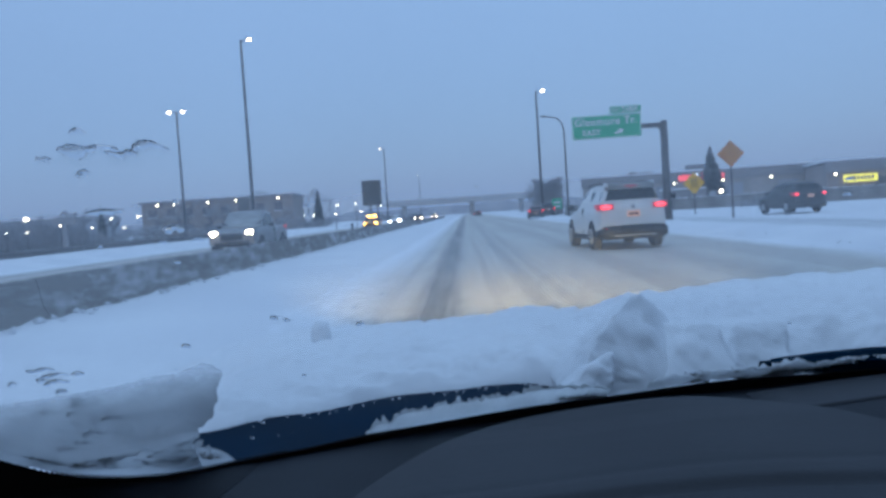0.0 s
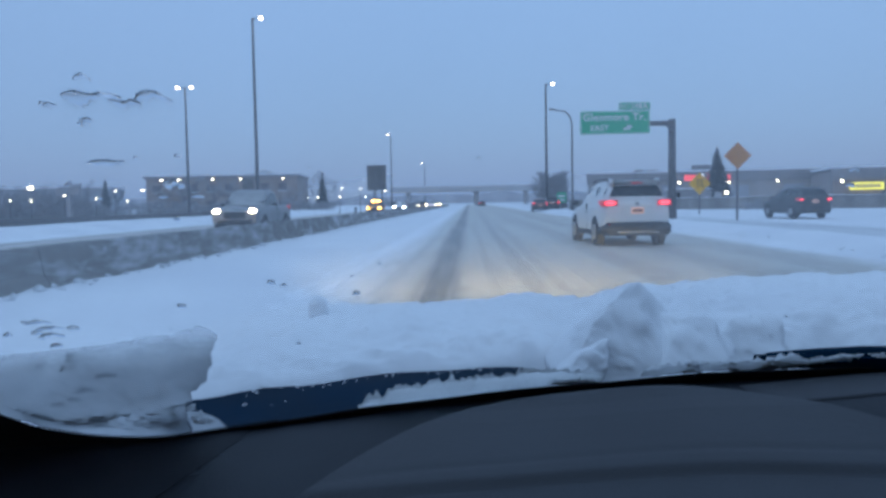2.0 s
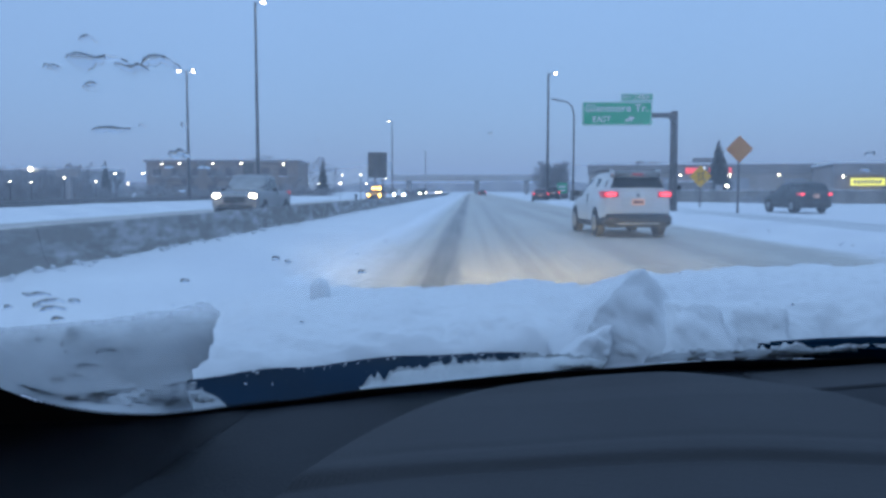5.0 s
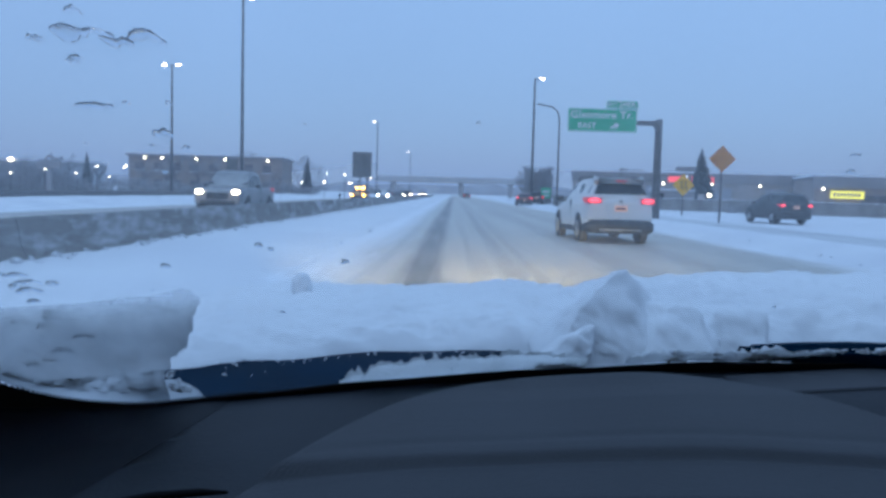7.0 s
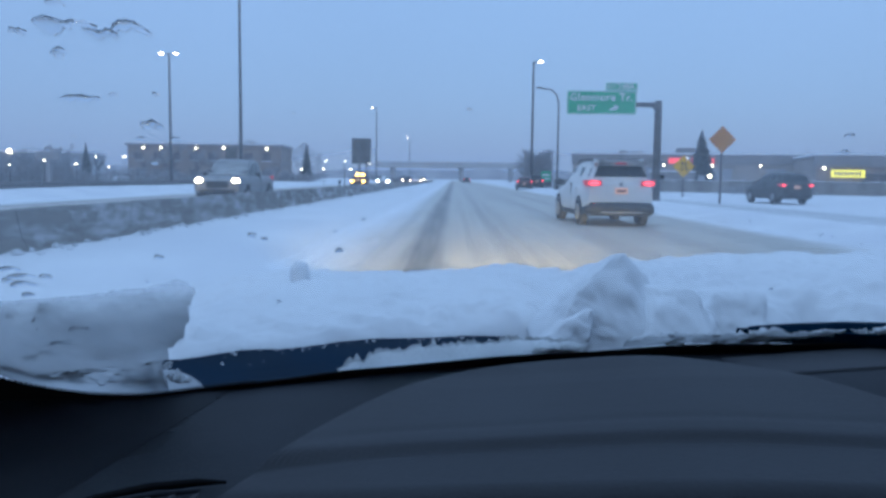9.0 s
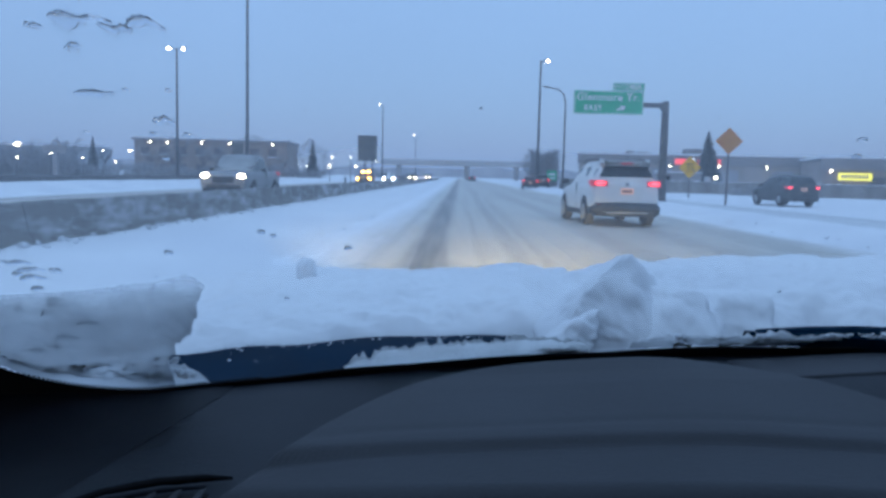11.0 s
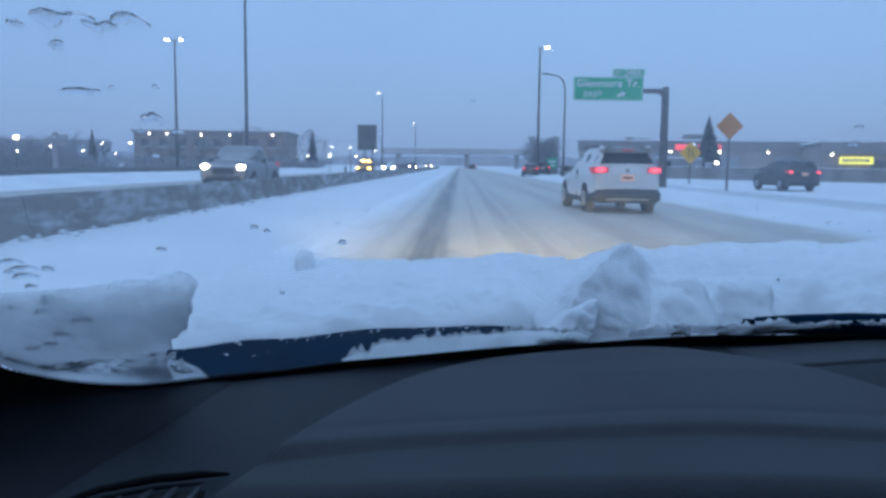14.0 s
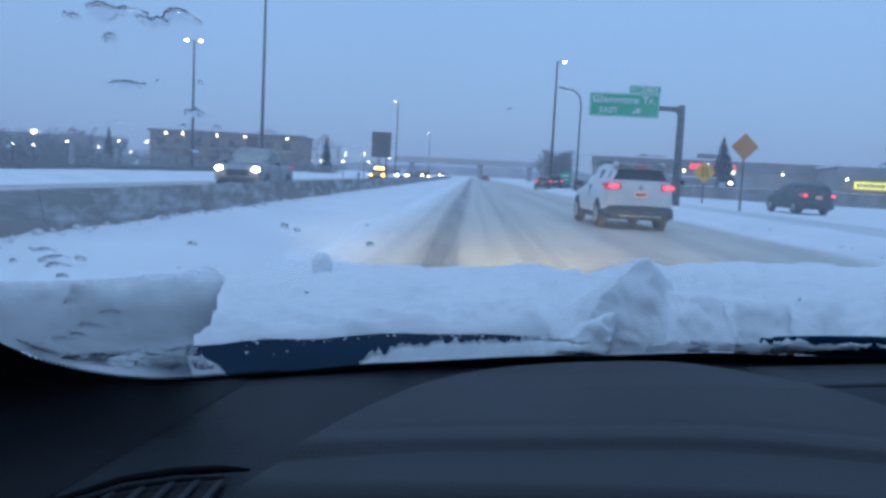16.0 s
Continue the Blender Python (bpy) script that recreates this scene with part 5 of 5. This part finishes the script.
lamp_post(-20.9, 78.5, 19.5, "tall dark steel highway lamp with one lit head", (1,))
lamp_post(-20.6, 212, 19.5, "tall dark steel highway lamp, lit, half lost in snow haze", (-1,))
lamp_post(-20.6, 370, 19.5, "tall dark steel highway lamp, lit, half lost in snow haze", (-1,))
lamp_post(-34, 96, 15.6, "twin-headed dark steel lamp beyond the opposing lanes", (-1, 1))
lamp_post(9.6, 100, 15.6, "tall dark steel lamp beside the exit lane", (1,))
lamp_post(11.0, 86, 10.8, "curved davit lamp post beside the exit lane", davit=True, lit=False)

# overhead exit sign on its cantilever post
sg = thing("exit_sign", pose(-0.5, 42.5, -0.6), "green highway exit sign on a brown cantilever post", "road sign")
part("post", a_tube([(11.15, 0, 0.4), (11.15, 0, 2.5), (11.15, 0, 5.95)], [0.24, 0.21, 0.18], 14), GANTRY, sg, smooth=True)
part("arm", a_box(9.9, 11.2, -0.12, 0.12, 5.62, 5.86, bevel=0.03), GANTRY, sg)
part("bracket", a_slab([(10.75, -0.13, 5.62), (11.15, -0.13, 5.2), (11.15, -0.13, 5.62)], -0.26), GANTRY, sg)
panel = part("panel", a_box(6.35, 9.95, -0.21, -0.15, 5.22, 6.42, bevel=0.02), SIGN_GREEN, sg, "green reflective panel with white words")
for x0, x1, z0, z1 in ((6.38, 9.92, 5.25, 5.275), (6.38, 9.92, 6.365, 6.39), (6.38, 6.405, 5.275, 6.365), (9.895, 9.92, 5.275, 6.365)):
    part("border", a_box(x0, x1, -0.217, -0.211, z0, z1), SIGN_WHITE, panel)
tab = part("exit_tab", a_box(8.35, 9.98, -0.21, -0.15, 6.45, 6.84, bevel=0.015), SIGN_GREEN, sg, "green exit number tab")
for x0, x1, z0, z1 in ((8.38, 9.95, 6.475, 6.495), (8.38, 9.95, 6.795, 6.815), (8.38, 8.40, 6.495, 6.795), (9.93, 9.95, 6.495, 6.795)):
    part("border", a_box(x0, x1, -0.217, -0.211, z0, z1), SIGN_WHITE, tab)
words("lettering", "Glenmore Tr.", 0.53, pose(8.12, -0.216, 6.08, 90), SIGN_WHITE, panel, "white sign lettering")
words("lettering", "EAST", 0.40, pose(7.35, -0.216, 5.53, 90), SIGN_WHITE, panel, "white sign lettering")
words("lettering", "EXIT", 0.22, pose(8.64, -0.216, 6.645, 90), SIGN_WHITE, tab, "white sign lettering")
words("lettering", "248A", 0.38, pose(9.40, -0.216, 6.645, 90), SIGN_WHITE, tab, "white sign lettering")
bm = bmesh.new()
arrow = [(-0.24, -0.06), (0.02, -0.06), (0.02, -0.17), (0.26, 0.0), (0.02, 0.17), (0.02, 0.06), (-0.24, 0.06)]
ca, sa = math.cos(radians(22)), math.sin(radians(22))
slab(bm, [(8.80 + ca * a - sa * b, -0.217, 5.53 + sa * a + ca * b) for a, b in arrow], 0.006)
part("arrow", bm, SIGN_WHITE, panel)


def diamond(x, y, z, half, sheet_material, label, symbol=True):
    s = thing("warning_sign", pose(x, y, 0), label, "road sign")
    part("post", a_box(-0.05, 0.05, -0.04, 0.04, -0.1, z + half * 0.6, bevel=0.01), GANTRY, s)
    plate = part("panel", a_slab([(0, -0.06, z - half), (half, -0.06, z), (0, -0.06, z + half), (-half, -0.06, z)], 0.012), sheet_material, s)
    if symbol:
        h = half
        part("symbol", a_slab([(-0.20 * h, -0.068, z - 0.42 * h), (-0.12 * h, -0.068, z - 0.42 * h), (-0.12 * h, -0.068, z + 0.22 * h), (-0.04 * h, -0.068, z + 0.22 * h), (-0.16 * h, -0.068, z + 0.45 * h), (-0.28 * h, -0.068, z + 0.22 * h), (-0.20 * h, -0.068, z + 0.22 * h)], 0.005), SIGN_BLACK, plate)
        part("symbol", a_slab([(0.36 * h, -0.068, z - 0.42 * h), (0.44 * h, -0.068, z - 0.36 * h), (0.22 * h, -0.068, z - 0.04 * h), (0.22 * h, -0.068, z + 0.22 * h), (0.30 * h, -0.068, z + 0.22 * h), (0.18 * h, -0.068, z + 0.45 * h), (0.06 * h, -0.068, z + 0.22 * h), (0.14 * h, -0.068, z + 0.22 * h), (0.14 * h, -0.068, z - 0.08 * h)], 0.005), SIGN_BLACK, plate)
        part("symbol", a_box(0.0, 0.04 * h, -0.068, -0.063, z - 0.3 * h, z - 0.1 * h), SIGN_BLACK, plate)
    return s


diamond(17.6, 62, 2.3, 0.85, SIGN_YELLOW, "yellow diamond sign with two merging arrows on a post")
diamond(14.2, 43, 3.4, 0.72, SIGN_ORANGE, "plain orange diamond warning sign on a post", symbol=False)

# a board seen from behind, standing just past the barrier
bd = thing("sign_board", pose(-6.95, 60, 0), "large dark sign board seen from its wooden back", "road sign")
part("board", a_box(-0.72, 0.72, -0.03, 0.03, 2.2, 4.1, bevel=0.015), SIGN_BACK, bd)
for z in (2.6, 3.7):
    part("batten", a_box(-0.70, 0.70, -0.09, -0.03, z - 0.05, z + 0.05, bevel=0.01), GANTRY, bd)
for x in (-0.12, 0.4):
    part("post", a_box(x - 0.05, x + 0.05, -0.12, -0.03, -0.1, 3.6, bevel=0.01), GANTRY, bd)
bd = thing("sign_board", pose(-24.5, 88, 0), "dark sign back on a thin post beyond the opposing lanes", "road sign")
part("board", a_box(-0.65, 0.65, -0.03, 0.03, 2.6, 4.4, bevel=0.015), SIGN_BACK, bd)
part("post", a_box(-0.05, 0.05, -0.1, -0.03, -0.1, 4.0, bevel=0.01), GANTRY, bd)

# small green sign at the gore of the exit
gs = thing("gore_sign", pose(11.4, 100, 0), "small green exit sign on a short post", "road sign")
part("panel", a_box(-0.6, 0.6, -0.04, 0.0, 0.9, 2.2, bevel=0.03), SIGN_GREEN, gs)
part("bar", a_box(-0.4, 0.4, -0.05, -0.041, 1.6, 1.85), SIGN_WHITE, gs)
part("bar", a_box(-0.15, 0.4, -0.05, -0.041, 1.15, 1.35), SIGN_WHITE, gs)
part("post", a_box(-0.05, 0.05, 0.0, 0.08, -0.1, 2.0, bevel=0.01), GANTRY, gs)

# half-buried guardrail along the far verge
gr = thing("guardrail", pose(0, 0, 0), "snow-buried steel guardrail along the far verge", "guardrail")
bm = bmesh.new()
rows = []
for y in spread(4, 78, 38):
    x = -23 - 0.0012 * (y - 40) ** 2 * 0.6
    rows.append([bm.verts.new((x + a, y, b + 0.22 + 0.05 * wave(y * 0.1, 1))) for a, b in ((0.0, 0.18), (0.05, 0.25), (0.05, 0.32), (0.0, 0.36), (0.05, 0.40), (0.05, 0.47), (0.0, 0.54), (-0.03, 0.54), (-0.03, 0.18))])
for a, b in zip(rows, rows[1:]):
    for k in range(9):
        bm.faces.new((a[k], b[k], b[(k + 1) % 9], a[(k + 1) % 9]))
part("rail", bm, GANTRY, gr)
for y in spread(6, 76, 19):
    x = -23 - 0.0012 * (y - 40) ** 2 * 0.6
    part("post", a_box(x - 0.17, x - 0.03, y - 0.06, y + 0.06, -0.2, 0.72, bevel=0.01), GANTRY, gr)

# pylon sign with a ring on top
py = thing("pylon_sign", pose(-60, 118, 0), "grey pylon sign with a ring on top", "sign")
part("post", a_box(-0.35, 0.35, -0.2, 0.2, -0.5, 3.6, bevel=0.03), FASCIA, py)
part("panel", a_box(-1.8, 1.8, -0.3, 0.3, 3.3, 4.4, bevel=0.05), FASCIA, py)
bm = bmesh.new()
tube(bm, [(0.55 * math.cos(a), 0, 4.4 + 0.75 * math.sin(a)) for a in spread(0, math.pi, 12)], 0.16, 8)
part("ring", bm, FASCIA, py, smooth=True)

# small posts and delineators
for i, (x, y, h) in enumerate(((-6.15, 43, 0.35), (9.0, 62, 1.1), (9.2, 88, 1.1))):
    d = thing("delineator", pose(x, y, 0.69 if x == -6.15 else 0.05), "small dark roadside marker post", "marker post", "marker posts")
    part("post", a_tube([(0, 0, 0), (0, 0, h)], [0.045, 0.035], 8), GANTRY if i else TRIM, d)
    part("cap", a_box(-0.06, 0.06, -0.03, 0.03, h - 0.14, h, bevel=0.01), SIGN_WHITE if i else TRIM, d)


# ---- buildings ----
def wall_lamp(parent, x, y, z, r=0.16):
    fit = part("wall_lamp", a_box(x - 0.2, x + 0.2, y, y + 0.25, z - 0.1, z + 0.2, bevel=0.04), FASCIA, parent)
    part("lens", ball(bmesh.new(), (x, y - 0.05, z - 0.02), (r, 0.12, r * 0.8), 2), WALL_LAMP, fit, "lit warm lamp")


def long_shed(name, m, length, depth, height, wall, label, doors, windows, lamps, signs, band=1.3):
    b = thing(name, m, label, "building")
    part("wall", a_box(0, length, 0, depth, -1.0, height, bevel=0.05), wall, b)
    part("fascia", a_box(-0.2, length + 0.2, -0.35, 0.05, height - band, height + 0.15, bevel=0.05), FASCIA, b)
    roof = part("roof", a_box(-0.3, length + 0.3, -0.4, depth + 0.3, height + 0.1, height + 0.3, bevel=0.08), FASCIA, b)
    part("roof_snow", sheet(spread(-0.2, length + 0.2, int(length)), spread(-0.35, depth, 8), lambda x, y: height + 0.55 + 0.12 * wave(x * 0.2, y * 0.3), 0.3), FIELD, roof, "snow on the flat roof", True)
    rnd = random.Random(int(length))
    for i in range(int(length / 14)):
        x = rnd.uniform(4, length - 6)
        part("roof_unit", a_box(x, x + rnd.uniform(1.5, 4), depth * 0.4, depth * 0.6, height + 0.3, height + rnd.uniform(1.0, 1.8), bevel=0.06), FASCIA, roof)
    for x, w, h in doors:
        d = part("door", a_box(x, x + w, -0.06, 0.05, -0.6, h, bevel=0.02), DOOR_GREY, b, "pale loading door")
        for z in spread(0.2, h - 0.4, 5):
            part("rib", a_box(x, x + w, -0.085, -0.06, z, z + 0.05), DOOR_GREY, d)
    for x, w in windows:
        win = part("window", a_box(x, x + w, -0.05, 0.05, 0.6, 2.4, bevel=0.02), WINDOW_DARK, b)
        part("frame", a_box(x - 0.06, x + w + 0.06, -0.09, -0.05, 2.4, 2.5), FASCIA, win)
        part("mullion", a_box(x + w / 2 - 0.05, x + w / 2 + 0.05, -0.09, -0.05, 0.6, 2.4), FASCIA, win)
    for x in lamps:
        wall_lamp(b, x, -0.6, height - band - 0.15)
    for x, w, z, h, mat, bars in signs:
        s = part("sign", a_box(x, x + w, -0.5, -0.36, z, z + h, bevel=0.02), mat, b)
        for k in range(bars):
            part("bar", a_box(x + w * (0.08 + 0.84 * k / bars), x + w * (0.08 + 0.84 * (k + 0.7) / bars), -0.53, -0.5, z + h * 0.25, z + h * 0.75), FASCIA, s)
    return b


long_shed("strip_building", pose(20, 136, 0, 0, 0, -9), 44, 18, 5.2, STUCCO, "long low brown commercial building under roof snow",
          [(12, 3.2, 3.4), (22.5, 3.2, 3.2), (31, 3.2, 3.2), (36, 3, 3)], [(1.5, 3), (6.5, 3), (17.5, 3), (40, 3)], (14.8, 22.5, 30.0, 38.5),
          [(15.6, 2.0, 4.0, 0.95, SHOP_RED, 0), (17.8, 0.9, 3.9, 1.2, SHOP_WHITE, 0), (19.2, 3.6, 4.0, 0.9, SHOP_RED, 6)])
long_shed("strip_building", pose(50, 112, 0, 0, 0, -14), 52, 18, 4.6, BRICK, "low brick shop building with lit signs under roof snow",
          [(21, 3, 2.8)], [(6, 4), (13, 4), (27, 4), (34, 4), (42, 4)], (1.0, 18.5, 25.5, 31.0, 47.0),
          [(2.0, 4.2, 1.9, 1.0, SHOP_YELLOW, 8), (12.5, 2.6, 1.9, 0.8, SHOP_RED, 5), (17.0, 1.2, 1.8, 0.9, SHOP_WHITE, 0), (27.5, 3.5, 1.9, 1.0, SHOP_YELLOW, 6)])

shed = thing("utility_shed", pose(24.5, 100, 0, 0, 0, -8), "small dark utility shed standing in the snow", "shed")
part("wall", a_box(0, 5.2, 0, 3.5, -0.5, 2.3, bevel=0.04), FASCIA, shed)
part("roof_snow", sheet(spread(-0.1, 5.3, 10), spread(-0.1, 3.6, 6), lambda x, y: 2.42 + 0.04 * wave(x, y), 0.14), FIELD, shed, smooth=True)
part("door", a_box(0.5, 1.5, -0.05, 0.03, -0.2, 1.9, bevel=0.02), TRIM, shed)
part("side_panel", a_box(5.6, 6.4, 0.1, 0.3, -0.4, 1.9, bevel=0.02), DOOR_GREY, shed)
wall_lamp(shed, 6.9, -0.2, 1.8, 0.2)

apt = thing("apartment_block", pose(-58, 142, 0, 0, 0, 4), "low brown apartment block with lit eaves lamps", "building")
part("wall", a_box(0, 27, 0, 14, -1, 6.4, bevel=0.05), BRICK, apt)
roof = part("roof", a_box(-0.4, 27.4, -0.5, 14.4, 6.4, 6.75, bevel=0.05), FASCIA, apt)
part("roof_snow", sheet(spread(-0.3, 27.3, 20), spread(-0.4, 14.3, 8), lambda x, y: 6.9 + 0.08 * wave(x * 0.3, y * 0.3), 0.16), FIELD, roof, smooth=True)
for z in (0.9, 3.9):
    for i in range(8):
        x = 1.2 + i * 3.2
        w = part("window", a_box(x, x + 1.5, -0.04, 0.05, z, z + 1.4, bevel=0.02), WINDOW_DARK, apt)
        part("sill", a_box(x - 0.08, x + 1.58, -0.14, 0.0, z - 0.1, z, bevel=0.02), FIELD, w)
for x in (3, 6, 12, 17, 24.5):
    wall_lamp(apt, x, -0.6, 6.1)

hall = thing("pale_hall", pose(-92, 150, 0, 0, 0, 10), "pale flat-roofed hall with a bright lamp", "building")
part("wall", a_box(0, 22, 0, 12, -1, 5.2, bevel=0.05), DOOR_GREY, hall)
part("roof", a_box(-0.3, 22.3, -0.3, 12.3, 5.2, 5.6, bevel=0.05), FIELD, hall)
for x in (3, 9, 16):
    part("window", a_box(x, x + 3, -0.05, 0.05, 1, 2.6, bevel=0.02), WINDOW_DARK, hall)
wall_lamp(hall, 8, -0.6, 5.4, 0.45)

# tall yard lights far across the fields
rnd = random.Random(12)
for i in range(46):
    a = -6 - 33 * (i / 45) + rnd.uniform(-0.5, 0.5)
    near = i % 2 and not -24 < a < -10
    d = rnd.uniform(104, 122) if near else rnd.uniform(190, 330)
    h = d * (0.014 + 0.016 * rnd.random() ** 2) + (0.9 if near else 0.0)
    yl = thing("yard_lamp", pose(d * math.tan(radians(a)), d, -0.2), "far yard lamp glowing white", "lamp", "far yard lamps")
    part("pole", a_tube([(0, 0, -0.2), (0, 0, h)], [0.06, 0.035], 6), POLE, yl)
    part("lens", ball(bmesh.new(), (0, 0, h), (d * (0.0006 + 0.0007 * rnd.random()), d * 0.0008, d * 0.0007), 2), LAMP if rnd.random() < 0.6 else WALL_LAMP, yl)


# ---- trees ----
def conifer(x, y, h, seed, label, wide=0.30):
    rnd = random.Random(seed)
    t = thing("conifer", pose(x, y, -0.1), label, "tree")
    part("trunk", a_tube([(0, 0, 0), (0.03 * h * 0.2, 0, h * 0.5), (0, 0, h)], [h * 0.022, h * 0.013, h * 0.003], 8), BARK, t, smooth=True)
    bm = bmesh.new()
    for i in range(760):
        s = rnd.random() ** 0.8
        z = h * (0.06 + 0.93 * s)
        r = h * wide * (1 - s) ** 0.85 * rnd.uniform(0.55, 1.12) + 0.08
        a = rnd.uniform(0, 2 * math.pi)
        u, w = Vector((math.cos(a), math.sin(a), 0)), Vector((-math.sin(a), math.cos(a), 0))
        base = Vector((0, 0, z)) + u * r * 0.12
        tip = Vector((0, 0, z - r * rnd.uniform(0.1, 0.4))) + u * r
        mid = (base + tip) / 2 + Vector((0, 0, r * 0.08))
        wd = r * rnd.uniform(0.16, 0.3)
        v = [bm.verts.new(p) for p in (base, mid + w * wd, tip, mid - w * wd, mid - Vector((0, 0, r * 0.16)))]
        for f in ((0, 1, 4), (1, 2, 4), (2, 3, 4), (3, 0, 4), (0, 3, 2, 1)):
            bm.faces.new([v[k] for k in f])
    part("crown", bm, NEEDLE, t)
    return t


def bare_tree(x, y, h, seed, label, dense=1.0):
    rnd = random.Random(seed)
    t = thing("bare_tree", pose(x, y, -0.1), label, "tree")
    limbs, twigs = bmesh.new(), bmesh.new()
    tube(limbs, [(0, 0, 0), (0.02 * h, 0, h * 0.25), (0, 0.01 * h, h * 0.5)], [h * 0.025, h * 0.018, h * 0.01], 7)

    def grow(p, d, length, r, depth):
        q = p + d * length
        bend = (p + q) / 2 + Vector((rnd.uniform(-1, 1), rnd.uniform(-1, 1), rnd.uniform(-0.3, 0.6))) * length * 0.08
        tube(limbs if depth > 1 else twigs, [p, bend, q], [r, r * 0.8, r * 0.55], 5 if depth > 1 else 3, cap=False)
        if depth == 0:
            return
        for _ in range(3 if depth > 1 else int(4 * dense)):
            nd = (d + Vector((rnd.uniform(-1, 1), rnd.uniform(-1, 1), rnd.uniform(-0.35, 0.75))) * 0.8).normalized()
            grow(p + (q - p) * rnd.uniform(0.4, 1.0), nd, length * rnd.uniform(0.5, 0.78), r * 0.55, depth - 1)
    for i in range(7):
        a = 2 * math.pi * i / 7 + rnd.uniform(-0.4, 0.4)
        grow(Vector((0, 0, h * rnd.uniform(0.18, 0.5))), Vector((math.cos(a) * 0.65, math.sin(a) * 0.65, rnd.uniform(0.4, 1.1))).normalized(), h * 0.28, h * 0.010, 3)
    part("trunk", limbs, BARK, t)
    part("crown", twigs, TWIG, t)
    return t


conifer(33.0, 108, 8.2, 31, "dark frosted conifer in front of the shops")
conifer(-29.5, 160, 8.0, 32, "slim frosted conifer beside the highway", 0.2)
conifer(-59, 128, 6.5, 33, "small frosted conifer near the pylon sign", 0.18)
for i, (x, y, h) in enumerate(((11.2, 128, 6.0), (12.3, 128, 6.4), (13.4, 129, 6.2), (14.3, 130, 5.8))):
    bare_tree(x, y, h, 40 + i, "dense frosted roadside tree, bare of leaves", 2.0)
for i, (x, y, h) in enumerate(((-66, 135, 7), (-73, 140, 6), (-49, 136, 6.6), (-44, 137, 6.8), (-36, 136, 6.2), (-80, 138, 6.5), (58, 150, 8), (66, 148, 7.5), (76, 140, 8.5), (47, 152, 8))):
    bare_tree(x, y, h, 60 + i, "frosted bare tree near the buildings", 1.3)


lots = random.Random(77)
for i in range(14):
    bare_tree(-98 + i * 5.2 + lots.uniform(-1.5, 1.5), lots.uniform(128, 136), lots.uniform(4.5, 8.0), 90 + i, "frosted bare tree before the far buildings", 1.2)


def hedge(n, x0, x1, y, h, seed):
    rnd = random.Random(seed)
    bm = bmesh.new()
    for i in range(n):
        x = rnd.uniform(x0, x1)
        yy = y + rnd.uniform(-1.5, 1.5)
        z = rnd.random() ** 1.4 * h * (0.7 + 0.5 * wave(x * 0.15, seed))
        a, e = rnd.uniform(0, 6.28), rnd.uniform(0.3, 1.2)
        d = Vector((math.cos(a) * 0.6, math.sin(a) * 0.6, e)).normalized() * rnd.uniform(0.4, 0.9)
        w = Vector((-math.sin(a), math.cos(a), 0)) * rnd.uniform(0.05, 0.13)
        p = Vector((x, yy, z - 0.3))
        v = [bm.verts.new(q) for q in (p - w, p + w, p + d * 1.2, p + d * 0.6 + Vector((0, 0, 0.12)))]
        for f in ((0, 1, 2), (0, 2, 3), (1, 3, 2), (0, 3, 1)):
            bm.faces.new([v[k] for k in f])
    return bm


tagged(part("hedge", hedge(6500, -98, -60, 124, 6.2, 15), TWIG), "tall frosted tree belt before the pale hall", "tree belt", kind="stuff")
tagged(part("hedge", hedge(2600, -62, -27, 163, 10.0, 16), TWIG), "tall frosted tree belt behind the apartment block", "tree belt", kind="stuff")
tagged(part("hedge", hedge(5200, -95, -22, 126, 2.8, 5), TWIG), "long frosted hedge before the far buildings", "hedge", kind="stuff")
tagged(part("hedge", hedge(1200, -26, -12, 215, 2.6, 6), TWIG), "far frosted scrub beside the highway", "hedge", kind="stuff")
tagged(part("hedge", hedge(2600, 11.0, 15.2, 126, 7.5, 8), TWIG), "tall dense frosted thicket beside the highway", "thicket", kind="stuff")
tagged(part("hedge", hedge(700, 27, 60, 82, 0.9, 7), TWIG), "dry frosted scrub poking out of the snow", "scrub", kind="stuff")
